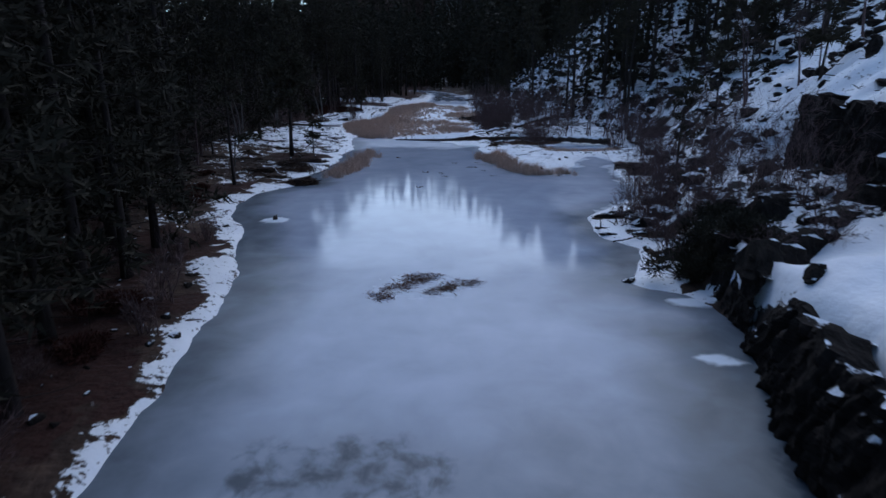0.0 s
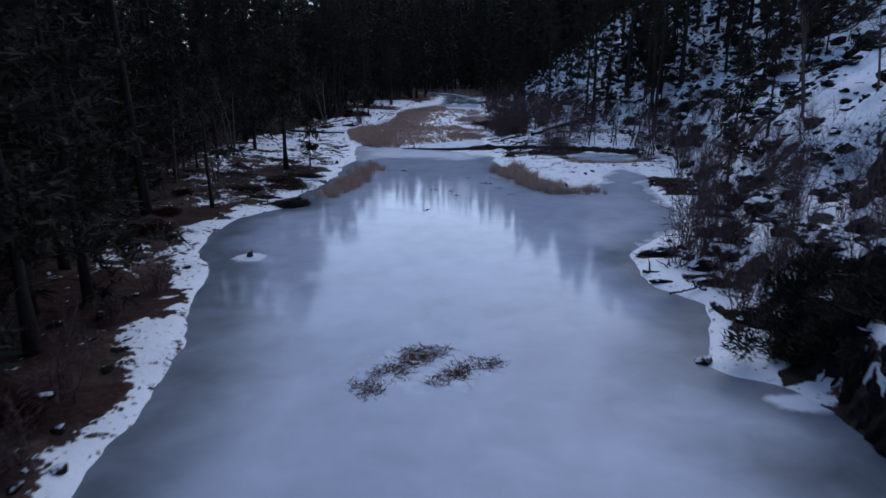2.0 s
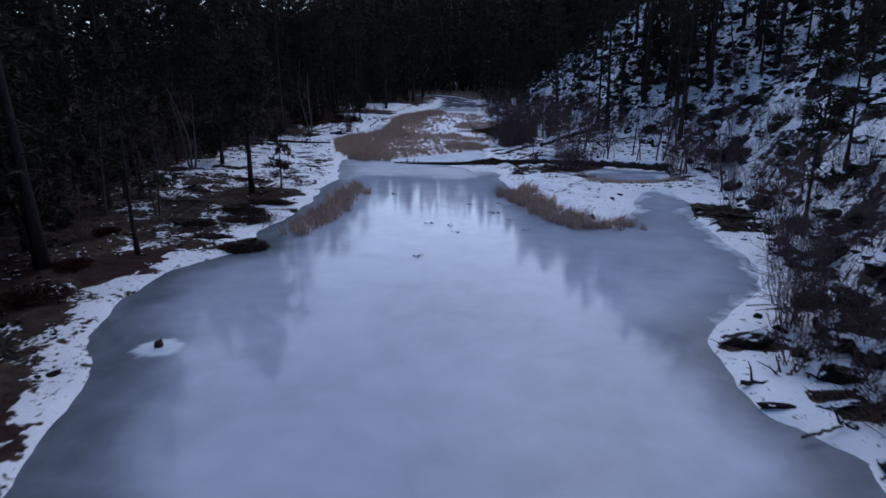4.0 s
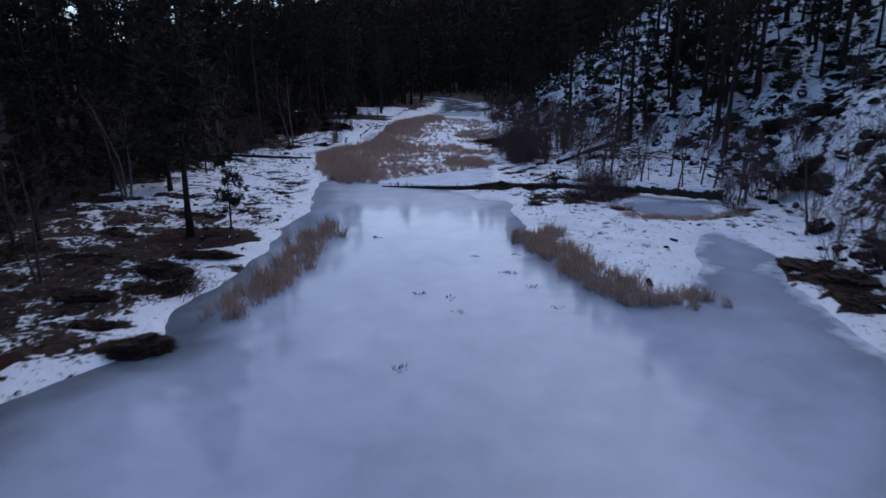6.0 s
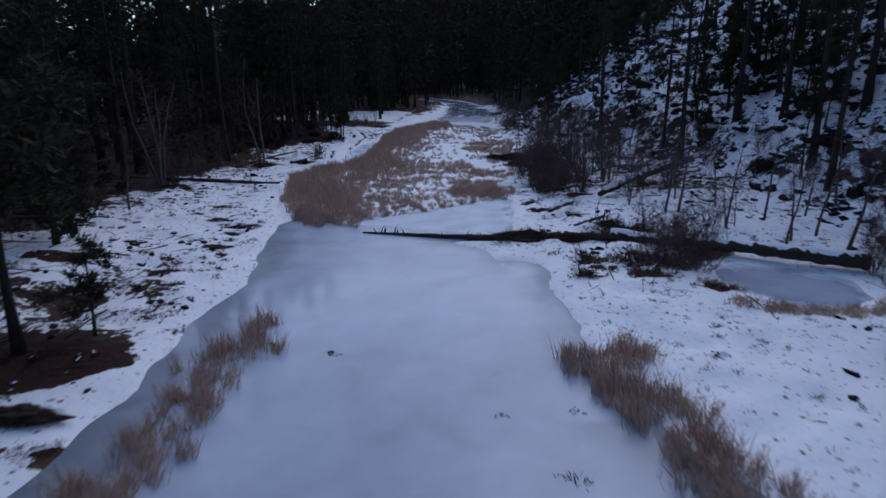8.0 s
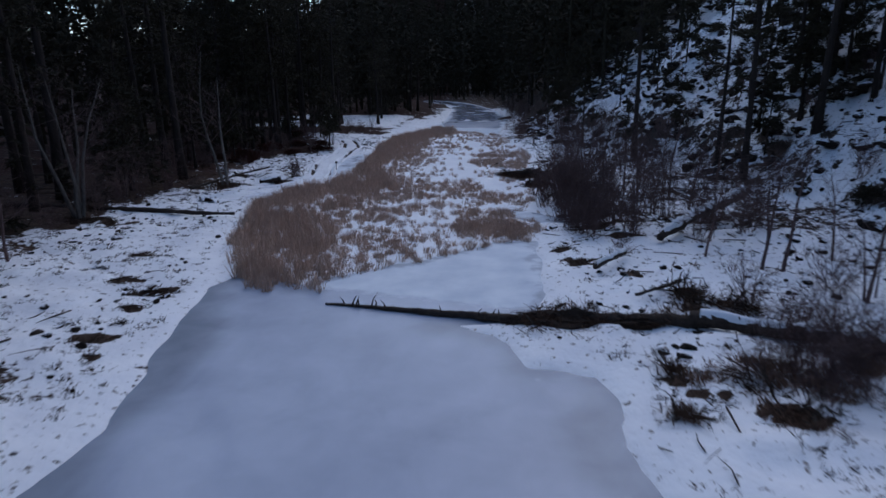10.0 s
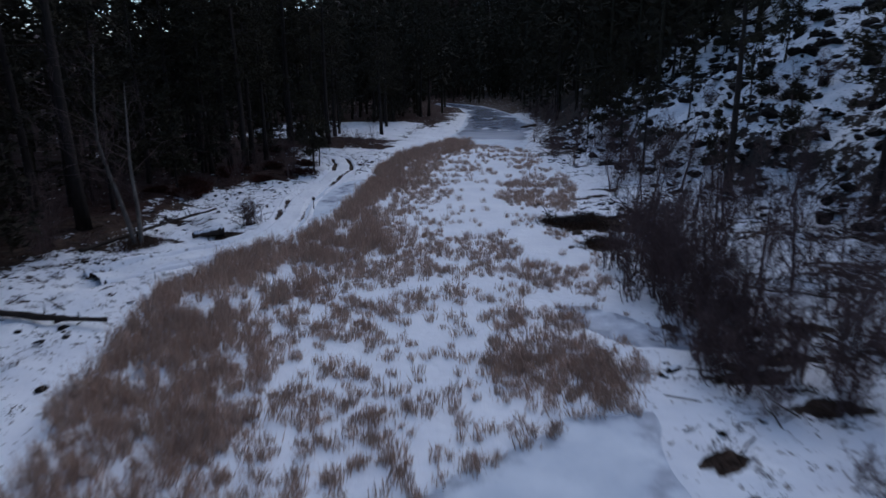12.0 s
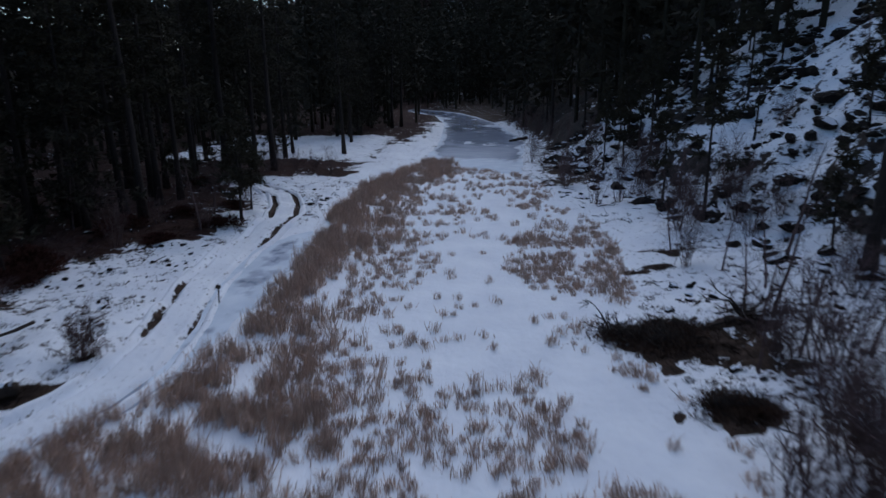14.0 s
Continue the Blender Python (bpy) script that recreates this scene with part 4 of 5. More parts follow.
stand(THICKET, [(5.7, 77.6), (6.2, 78.8), (5.6, 80.2), (6.6, 80.8), (7.2, 78.2), (7.4, 82.0), (6.0, 82.6), (6.8, 84.0), (5.6, 85.0), (6.4, 86.2), (7.6, 85.6), (8.4, 80.4), (8.6, 83.0), (6.6, 89.6), (8.0, 92.4), (7.6, 95.4)], 55, 0.7, 1.1)
stand(THICKET + [SHRUBS[1]], [(9.2, 24.2), (9.4, 26.0), (9.9, 27.6), (9.0, 22.6), (10.3, 25.0), (9.8, 29.2), (10.6, 30.6), (10.2, 23.2)], 63, 0.6, 0.9)
stand(SHRUBS[:2], scatter(26, (13, 34, 66, 122), 1.8, 57, lambda x, y: toe(y) < x < toe(y) + 12), 56, 0.5, 0.9)
stand(POLES, scatter(14, (6.5, 13, 76, 100), 1.3, 33, lambda x, y: True), 34, 0.6, 1.0)
stand(SHRUBS, scatter(42, (7, 24, 18, 66), 1.0, 25, lambda x, y: toe(y) - 0.8 < x < toe(y) + 5 and y > 18), 26, 0.6, 1.0)
stand(SHRUBS, scatter(62, (-26, -8, 8, 130), 1.3, 27, lambda x, y: snow_edge(y) - 5.0 < x < snow_edge(y) - (1.0 if y < 44 else 0.0)), 28, 0.4, 0.75)


def dense_bush(seed, name, label, material, high):
    """A low bush, thick with small leaves, on a few woody stems."""
    r = np.random.default_rng(seed)
    root = thing(name, label, "bush", "low bushes of the banks")
    wood, leaf = Shape(), Shape()
    lobes = r.normal(0, 0.42, (7, 3)) * [1, 1, 0.25] + [0, 0, 0.5 * high]
    for c in lobes:
        wood.tube(np.array([[0.1 * r.normal(), 0.1 * r.normal(), -0.15], c * [0.6, 0.6, 0.5], c]), [0.035, 0.022, 0.01], 4, cap=False)
    n = 2600
    pick = lobes[r.integers(0, 7, n)]
    way = unit(r.normal(size=(n, 3)))
    p = pick + way * (r.uniform(0.1, 1.0, (n, 1)) ** 0.6) * [0.62, 0.62, 0.45 * high]
    p[:, 2] = np.maximum(p[:, 2], 0.02)
    leaf.slivers(p, p + unit(way + r.normal(0, 0.6, (n, 3)) + [0, 0, 0.4]) * r.uniform(0.12, 0.3, (n, 1)), np.full(n, 0.055), r)
    part("stem_clump", wood, BARK_TWIG, root, kind="stuff")
    part("foliage", leaf, material, root, shade=False, kind="stuff")
    return root


JUNIPERS = [dense_bush(521 + i, "juniper", "low dark juniper bush on the rocky bank", SPRUCE, h) for i, h in enumerate([1.2, 0.9])]
RUSSETS = [dense_bush(531 + i, "russet_bush", "low russet-brown bush at the edge of the snow", RUSSET, h) for i, h in enumerate([0.8, 0.6])]
stand(JUNIPERS, [(20.6, 60.2), (21.6, 61.0), (20.8, 58.4)], 58, 0.9, 1.2)
stand(THICKET, [(-8.9, 18.4), (-10.4, 22.8), (-10.2, 25.6), (-8.4, 15.8)], 62, 0.6, 0.9)
stand(JUNIPERS, [(9.7, 19.2), (10.4, 20.6), (9.4, 21.2), (11.0, 21.8), (8.9, 20.4), (9.2, 19.7), (10.0, 22.4), (10.2, 19.8), (10.9, 23.2), (14.4, 36.6), (16.2, 42.0)], 45, 0.7, 0.95)
stand(JUNIPERS, scatter(18, (13, 42, 40, 120), 2.2, 46, lambda x, y: toe(y) + 1 < x < toe(y) + 20), 47, 0.6, 1.1)
stand(RUSSETS, [(-9.9, 17.4), (-14.4, 33.0), (-14.8, 36.5), (-9.5, 14.4), (-16.2, 41.6)], 48, 0.5, 0.8)
stand(RUSSETS, scatter(9, (-26, -14, 98, 136), 1.6, 49, lambda x, y: snow_edge(y) - 4 < x < snow_edge(y) + 0.3), 50, 0.7, 1.2)


# ---- reeds ----
def reed_bed(name, label, clumps, seed, tall, blades, material=REED, lean=0.24, wide=0.045, category="reeds", spread=0.11):
    r = np.random.default_rng(seed)
    c = np.asarray(clumps, float)
    k = len(c)
    size = r.uniform(0.55, 1.15, k)
    n = k * blades
    own = np.repeat(np.arange(k), blades)
    base = np.zeros((n, 3))
    base[:, :2] = c[own] + r.normal(0, spread, (n, 2)) * size[own, None]
    base[:, 2] = np.repeat(np.maximum(heights(c[:, 0], c[:, 1]), 0) - 0.03, blades)
    flow = np.repeat(r.normal(0, 0.12, (k, 2)), blades, 0) + r.normal(0, lean, (n, 2))
    h = tall * size[own] * r.uniform(0.45, 1.1, n)
    tip = base + np.stack([flow[:, 0] * h, flow[:, 1] * h, h], 1)
    s = Shape()
    s.slivers(base, tip, wide * r.uniform(0.7, 1.5, n), r)
    s.slivers(base + (tip - base) * 0.55, base + (tip - base) * 0.55 + np.stack([r.normal(0, 0.13, n) * h, r.normal(0, 0.13, n) * h, r.uniform(-0.05, 0.38, n) * h], 1),
              wide * 0.8 * np.ones(n), r)
    return thing(name, label, category, kind="stuff", data=s.mesh(name, material, False))


def spots_where(box, n, seed, weight):
    r = np.random.default_rng(seed)
    x, y = r.uniform(box[0], box[1], n), r.uniform(box[2], box[3], n)
    ok = weight(x, y) > r.uniform(0, 1, n)
    return np.stack([x[ok], y[ok]], 1)


def along(line, width):
    def weight(x, y):
        best = np.full(x.shape, 1e9)
        for (ax, ay), (bx, by) in zip(line, line[1:]):
            dx, dy = bx - ax, by - ay
            t = np.clip(((x - ax) * dx + (y - ay) * dy) / (dx * dx + dy * dy), 0, 1)
            best = np.minimum(best, np.hypot(x - ax - t * dx, y - ay - t * dy))
        return smooth(width, width * 0.6, best + 0.4 * width * fbm(x, y, 1.3, 5, 2)) * smooth(-1.3, -0.3, fbm(x, y, 1.2, 6, 3)) * 0.8
    return weight


BAND_WEST = ([69.5, 75, 80, 85, 89, 92.5, 94, 97.5, 103, 111, 119, 128, 134, 139], [-8.8, -11.4, -12.6, -13.7, -13.3, -12.0, -10.7, -9.8, -9.9, -9.8, -10.2, -9.5, -7.8, -5.4])
BAND_EAST = ([69.5, 73, 78.6, 84, 88, 92, 99, 105, 114, 120, 125, 129, 134, 139], [-6.2, -6.8, -7.8, -8.0, -6.9, -5.6, -6.2, -6.2, -5.9, -6.6, -5.8, -4.4, -2.2, -2.2])


def band_weight(x, y):
    west, east = np.interp(y, *BAND_WEST), np.interp(y, *BAND_EAST)
    ragged = 1.6 * fbm(x, y, 2.2, 12, 4)
    across = np.clip((x - west) / (east - west), 0, 1)
    return smooth(-0.1, 0.5, x - west + 0.2 * ragged) * smooth(0.9, -0.9, x - east + ragged) * smooth(-0.9 + 0.6 * across - 0.3 * smooth(84, 77, y), -0.1 + 0.7 * across - 0.25 * smooth(84, 77, y), fbm(x, y, 1.2, 14, 4)) * 0.66


def marsh_weight(x, y):
    ice, marsh = flats(x, y)
    inside = smooth(0.3, -0.5, marsh) * (ice > -0.3) * (x > np.interp(y, *BAND_EAST) - 0.8)
    channel = smooth(92, 96, y) * smooth(124, 112, y) * np.exp(-((x + 0.6 - 0.03 * (y - 96)) / 2.2) ** 4)
    thin = ((0.34 + 0.36 * smooth(97, 90, y)) * smooth(-0.45, 0.5, fbm(x, y, 1.7, 9, 3)) + 0.16 * smooth(90, 85, y) + 0.22 * smooth(3, 0, x - np.interp(y, *BAND_EAST))) * (1 - 0.8 * channel)
    east = smooth(-0.2, 1.6, x) * smooth(100, 102, y - 0.5 * (4 - x)) * smooth(113, 110, y) * 0.95 * smooth(-0.6, 0.0, fbm(x, y, 2.0, 10, 3))
    clump = np.maximum(np.exp(-(((x + 1.8) / 1.6) ** 2 + ((y - 85.6) / 0.8) ** 2)), np.exp(-(((x + 2.2) / 1.2) ** 2 + ((y - 91.2) / 0.9) ** 2))) * 0.65
    front = np.exp(-((y - 74.6 - 0.7 * (x + 1)) / 1.3) ** 2) * 0.6 * (x > -6) * (x < 3.6) * smooth(-0.5, 0.3, fbm(x, y, 1.8, 7, 3)) + 0.95 * np.exp(-(((x - 1.4) / 2.1) ** 2 + ((y - 79.3) / 1.7) ** 2) ** 2)
    return inside * np.clip(np.maximum.reduce([thin, east, front, clump]), 0, 1)


reed_bed("reed_bed", "broad dense bed of tan dry reeds standing in snow", spots_where((-14.5, -1.5, 69.5, 142.5), 21000, 31, band_weight), 32, 0.82, 22, REED, 0.18, 0.028)
reed_bed("reed_tufts", "scattered low tufts of tan dry reeds in the snow-covered marsh", spots_where((-9, 8, 69, 143), 14000, 29, marsh_weight), 30, 0.40, 24, REED, 0.26, 0.028, spread=0.11)
reed_bed("reed_bed", "strip of tan dry reeds along the icy west shore", spots_where((-10, -4.5, 41, 56.5), 870, 33, along([(-7.8, 43.4), (-7.1, 46), (-6.7, 49.5), (-6.9, 53), (-6.4, 55.8)], 1.0)), 34, 0.75, 34, REED, 0.24, 0.028, spread=0.16)
reed_bed("reed_bed", "strip of tan dry reeds edging the snowy spit", spots_where((3, 10, 41, 54.2), 900, 35, along([(4.0, 53.4), (4.4, 51.4), (5.4, 48), (6.8, 45.2), (8.8, 44.4)], 1.05)), 36, 0.75, 34, REED, 0.24, 0.028, spread=0.16)
reed_bed("reed_tufts", "thick clump of tan dry reeds at the foot of the marsh", spots_where((-1.8, 4.4, 76.5, 82.3), 620, 74, lambda x, y: smooth(1.2, 0.5, ((x - 1.4) / 2.4) ** 2 + ((y - 79.2) / 2.0) ** 2 + 0.6 * fbm(x, y, 1.2, 75, 3)) * 0.8), 76, 0.45, 26, REED, 0.26, 0.028, spread=0.13)
reed_bed("reed_tufts", "low tan reeds beside the side pool", spots_where((9.5, 17, 55.5, 58.6), 420, 70, along([(10.2, 57.5), (11.6, 56.9), (13.2, 56.7), (16.2, 57.8)], 0.55)), 71, 0.35, 26, REED, 0.35, 0.026, spread=0.15)
reed_bed("reed_tuft", "flattened brown reeds frozen into the ice", spots_where((-3, 2, 18.5, 22.5), 760, 37, lambda x, y: np.maximum(along([(-2.1, 19.2), (-1.3, 20.6), (-0.3, 21.6)], 0.38)(x, y), along([(-0.6, 19.4), (0.3, 20.2), (1.1, 20.7)], 0.38)(x, y))), 38, 0.10, 34, MATTED, 2.2, 0.028)
reed_bed("dead_grass", "brown dead grass among the brush below the dam", spots_where((5, 13, 58.5, 66.5), 1500, 72, lambda x, y: np.maximum.reduce([along([(8.0, 63.2), (9.2, 62.0), (10.4, 62.8), (11.4, 64.2)], 0.8)(x, y), along([(5.6, 62.2), (6.4, 62.6)], 0.45)(x, y), along([(9.5, 59.8), (10.4, 59.5)], 0.45)(x, y), 0.6 * along([(7.0, 60.8), (7.6, 60.0)], 0.4)(x, y)])), 73, 0.34, 26, DRY_GRASS, 0.5, 0.024, "grass", 0.13)
STUBBLE = [(-1.27, 45.5), (-0.2, 45.0), (0.3, 43.6), (3.56, 44.1), (2.1, 48.0), (2.4, 47.9), (-4.07, 53.8), (-3.8, 53.7), (3.0, 46.2), (-1.6, 39.5), (0.9, 50.4), (2.7, 50.6)]
reed_bed("reed_tuft", "short dark reed stubble poking through the ice", STUBBLE + [(x + 0.12, y - 0.05) for x, y in STUBBLE], 40, 0.14, 8, SEDGE, 0.8)
reed_bed("sedge_tufts", "dark dead sedge tufts poking through the snow", spots_where((-24, -8, 40, 130), 9000, 41, lambda x, y: 0.42 * smooth(0.6, 1.5, flats(x, y)[0]) * (flats(x, y)[1] > 0.4) * smooth(-0.5, 0.6, fbm(x, y, 2.2, 43, 3))), 42, 0.14, 14, SEDGE, 0.9, 0.026, "grass")
reed_bed("sedge_tufts", "brown dead sedge tufts on the snowy bank", spots_where((3, 18, 42, 105), 5500, 44, lambda x, y: 0.30 * smooth(0.5, 1.5, flats(x, y)[0]) * (flats(x, y)[1] > 0.3) * smooth(-0.3, 0.6, fbm(x, y, 2.0, 45, 3))), 46, 0.15, 14, SEDGE, 0.9, 0.026, "grass")


reed_bed("tussocks", "small dark tussocks of dead grass standing out of the snow", spots_where((-24, -8.5, 40, 126), 5200, 53,
         lambda x, y: 0.34 * smooth(0.4, 1.2, flats(x, y)[0]) * (flats(x, y)[1] > 0.4) * (track_distance(x, y) > 1.3) * smooth(-0.3, 0.5, fbm(x, y, 3.0, 55, 3))), 54, 0.12, 30, TUSSOCK, 1.0, 0.04, "grass", 0.13)
reed_bed("tussocks", "small dark tussocks of dead grass on the snow below the hillside", spots_where((3.5, 18, 42, 122), 5200, 57,
         lambda x, y: 0.34 * smooth(0.5, 1.5, flats(x, y)[0]) * (flats(x, y)[1] > 0.4) * smooth(-0.2, 0.5, fbm(x, y, 2.6, 58, 3)) * drifted(x, y)), 59, 0.12, 30, TUSSOCK, 1.0, 0.04, "grass", 0.13)


def bare_weight(x, y):
    best = np.zeros(x.shape)
    for px, py, wx, wy in LITTER:
        best = np.maximum(best, smooth(1.5, 0.4, ((x - px) / wx) ** 2 + ((y - py) / wy) ** 2 + 0.6 * fbm(x, y, 0.7, 79, 4)))
    return best * (flats(x, y)[0] > 0.15)


reed_bed("dead_grass", "flattened dark dead grass over bare patches of the west bank", spots_where((-22, -8, 39, 98), 26000, 64, bare_weight), 65, 0.13, 14, TUSSOCK, 1.3, 0.03, "grass", 0.14)
reed_bed("dead_grass", "flattened dark dead grass over bare patches below the hillside", spots_where((2, 19, 21, 110), 36000, 66, bare_weight), 67, 0.13, 14, TUSSOCK, 1.3, 0.03, "grass", 0.14)


# ---- rocks ----
def rock_mesh(seed, flat, blocky):
    r = np.random.default_rng(seed)
    bm = bmesh.new()
    bmesh.ops.create_icosphere(bm, subdivisions=3, radius=1.0)
    off = Vector(r.uniform(-50, 50, 3))
    axes = [Vector(r.normal(size=3)).normalized() for _ in range(9)]
    cut = r.uniform(0.55, 0.85, 9)
    for v in bm.verts:
        p = v.co.copy()
        for a, c in zip(axes, cut):
            d = p.dot(a)
            if d > c:
                p -= a * (d - c) * blocky
        p *= 1 + 0.26 * noise.noise(p * 1.3 + off) + 0.16 * noise.noise(p * 3.7 + off)
        p += 0.06 * noise.noise_vector(p * 6.0 + off)
        v.co = Vector((p.x, p.y, p.z * flat))
    me = bpy.data.meshes.new("rock")
    bm.to_mesh(me)
    bm.free()
    me.materials.append(ROCK)
    return me


ROCKS = [rock_mesh(601 + i, f, b) for i, (f, b) in enumerate([(0.6, 0.9), (0.8, 1.0), (0.5, 0.7), (0.9, 1.0), (0.7, 0.95), (1.1, 1.0)])]


def rock(i, x, y, sx, sy, sz, turn=0.0, sink=0.3, label="dark boulder with a cap of snow", group="boulders of the slope", tilt=0.0):
    ob = thing("rock", label, "rock", group, data=ROCKS[i])
    ob.matrix_basis = Matrix.LocRotScale((x, y, height(x, y) + sz * (0.5 - sink)), Euler((tilt, tilt * 0.5, turn)), (sx, sy, sz))
    return ob


def cliff_line(y):
    return float(np.interp(y, [15, 22, 27, 31.5, 35], [14.0, 15.6, 16.6, 17.6, 19.4]))


r5 = np.random.default_rng(71)
for x, y in scatter(250, (8, 46, 12, 140), 0.8, 72, lambda x, y: toe(y) < x < toe(y) + (9 if y < 30 else 24) and (y > 25 or x > cliff_line(y) + 1.0)):
    k = 0.25 + 0.75 * r5.random() ** 2.0
    rock(int(r5.integers(6)), x, y, k * r5.uniform(0.8, 1.6), k * r5.uniform(0.7, 1.2), k * r5.uniform(0.6, 1.0), r5.uniform(0, 6.3))
# rock walls above the pond
def cliff(x0, y0, x1, y1, base, top, seed, label):
    """A stretch of cracked rock wall, facing the pond, with blocks, ledges and a broken top."""
    length = math.hypot(x1 - x0, y1 - y0)
    way = np.array([(x1 - x0) / length, (y1 - y0) / length])
    out = np.array([-way[1], way[0]])
    if out[0] > 0:
        out = -out
    nu, nv = int(length / 0.11), 36
    verts = []
    for i in range(nu + 1):
        for j in range(nv + 1):
            u, v = i / nu * length, j / nv
            wall = min(v / 0.78, 1.0)
            z = base + (top - base) * wall
            back = 0.8 * wall + max(0.0, v - 0.78) / 0.22 * 0.9
            jag = Vector((u + 0.5 * noise.noise(Vector((u, z, seed))), z, 0))
            block = (0.26 * noise.noise(Vector((jag.x * 0.8, z * 0.3, seed))) + 0.30 * abs(noise.noise(Vector((jag.x * 2.1, z * 0.45, seed + 9))))
                     + 0.13 * noise.cell(Vector((jag.x * 2.6 + 0.5 * z, z * 0.6, seed))) + 0.24 * abs(noise.noise(Vector((u * 5.5, z * 1.3, seed))))
                     + 0.10 * noise.noise(Vector((u * 9.0, z * 5.0, seed))))
            fade = 1.0 if v < 0.78 else max(0.15, 1 - (v - 0.78) * 4)
            push = (block - 0.15) * fade - back + 0.55 * noise.noise(Vector((y0 + u * 0.45, 1.7, 0))) * wall
            lift = (0.55 * noise.noise(Vector((u * 0.7, 3.3, seed))) + 0.3 * noise.noise(Vector((u * 1.9, 8.3, seed)))) * wall + 0.10 * block * (v > 0.5)
            p = np.array([x0, y0]) + way * u + out * push
            verts.append((p[0], p[1], z + lift - (0.25 * (v - 0.78) / 0.22 if v > 0.78 else 0)))
    faces = []
    for i in range(nu):
        for j in range(nv):
            k = i * (nv + 1) + j
            faces.append((k, k + nv + 1, k + nv + 2, k + 1))
    return thing("cliff", label, "cliff", "rock walls above the pond", data=Shape().add(verts, faces).mesh("cliff", CLIFF_ROCK, False))


for k, (x0, y0, x1, y1, lo, hi) in enumerate([(5.6, 1, 5.9, 7.5, -0.3, 2.1), (5.9, 7.3, 7.1, 12, -0.3, 2.1), (7.1, 11.8, 8.4, 16.2, -0.3, 2.0), (8.4, 16.0, 8.9, 20.5, -0.2, 1.8), (9.2, 20.2, 10.8, 23.5, 0.1, 1.9)]):
    cliff(x0, y0, x1, y1, lo, hi, 700 + k, "dark cracked rock wall rising from the frozen shore")
for k, (x0, y0, x1, y1, lo, hi) in enumerate([(14.0, 15.5, 15.6, 22.0, 2.0, 5.6), (15.6, 21.8, 16.6, 27.0, 1.9, 6.0), (16.7, 26.8, 17.6, 31.5, 1.9, 5.8), (17.7, 31.3, 19.4, 35.0, 1.8, 5.4)]):
    cliff(x0, y0, x1, y1, lo, hi, 720 + k, "dark cracked rock wall standing out of the snowy slope")
for x, y, k, sx, sy in [(9.3, 17.0, 0.8, 1.4, 0.9), (10.2, 17.7, 0.85, 1.5, 0.9), (11.1, 18.3, 0.8, 1.5, 0.9), (12.0, 19.0, 0.85, 1.5, 0.9), (13.0, 19.8, 0.8, 1.6, 0.9), (14.1, 20.6, 0.9, 1.6, 1.0), (15.3, 21.4, 0.9, 1.6, 1.0), (11.9, 21.8, 0.8, 1.2, 1.1), (13.2, 23.4, 1.0, 1.3, 1.1), (12.4, 25.4, 0.8, 1.3, 1.0), (10.4, 20.6, 0.8, 1.2, 1.0), (9.4, 14.6, 0.35, 1.5, 0.8)]:
    rock(int(x * 7) % 6, x, y, k * sx, k * sy, k * 0.75, 0.7 + 0.3 * math.sin(9 * x), 0.35, "dark rock outcrop breaking through the snow bench", "outcrops above the pond")
for i in range(20):
    y = 20 + 20 * r5.random()
    x = toe(y) + r5.uniform(0.0, 3.0)
    k = r5.uniform(0.3, 0.7)
    rock(int(r5.integers(6)), x, y, k * r5.uniform(0.7, 1.2), k * r5.uniform(0.8, 1.4), k * r5.uniform(0.6, 1.0), r5.uniform(0, 6.3), 0.4,
         "dark broken rock below the cliff, dusted with snow", "outcrops above the pond")
rock(2, 7.75, 15.7, 1.0, 0.65, 0.35, 0.5, 0.35, 'low brown rock frozen into the ice', 'stones of the shore')
for x, y, sx, sy, sz, turn in [(8.6, 30.4, 1.0, 0.5, 0.42, 0.35), (7.5, 26.9, 0.45, 0.16, 0.14, -0.2), (8.9, 26.8, 0.6, 0.2, 0.2, 0.15), (6.7, 20.7, 0.3, 0.22, 0.2, 0.6), (9.6, 28.4, 0.7, 0.5, 0.4, 1.0)]:
    rock(0, x, y, sx, sy, sz, turn, 0.35, "low dark stone at the edge of the ice", "stones of the shore")


# ---- small stones of the hillside ----
def stone_field(label, spots, seed, low, high):
    """Low dark blocks lying along the slope, one mesh."""
    r = np.random.default_rng(seed)
    bm = bmesh.new()
    bmesh.ops.create_icosphere(bm, subdivisions=2, radius=1.0)
    ball = np.array([v.co for v in bm.verts])
    faces = [[v.index for v in f.verts] for f in bm.faces]
    bm.free()
    kinds = []
    for k in range(10):
        v = ball.copy()
        for _ in range(8):
            a = unit(r.normal(size=3))
            d = v @ a
            c = r.uniform(0.45, 0.8)
            v -= np.outer(np.maximum(d - c, 0), a)
        kinds.append(v + r.normal(0, 0.035, v.shape))
    out = Shape()
    z = heights(spots[:, 0], spots[:, 1])
    for (x, y), h in zip(spots, z):
        k = low + (high - low) * r.random() ** 2.2
        t = r.normal(1.57, 0.5)
        v = kinds[int(r.integers(10))] * [k * r.uniform(0.8, 1.7), k * r.uniform(0.6, 1.0), k * r.uniform(0.35, 0.75)]
        c, s = math.cos(t), math.sin(t)
        out.add(np.stack([v[:, 0] * c - v[:, 1] * s + x, v[:, 0] * s + v[:, 1] * c + y, v[:, 2] + h + 0.12 * k], 1), faces)
    return thing("stones", label, "stones", kind="stuff", data=out.mesh("stones", ROCK, False))


def hill_weight(x, y):
    s = x - np.interp(y, *TOE)
    return smooth(-1.5, 1.0, s) * smooth(34, 22, s) * (0.25 + 0.75 * smooth(-0.35, 0.45, fbm(x, y, 5.0, 121, 3)))


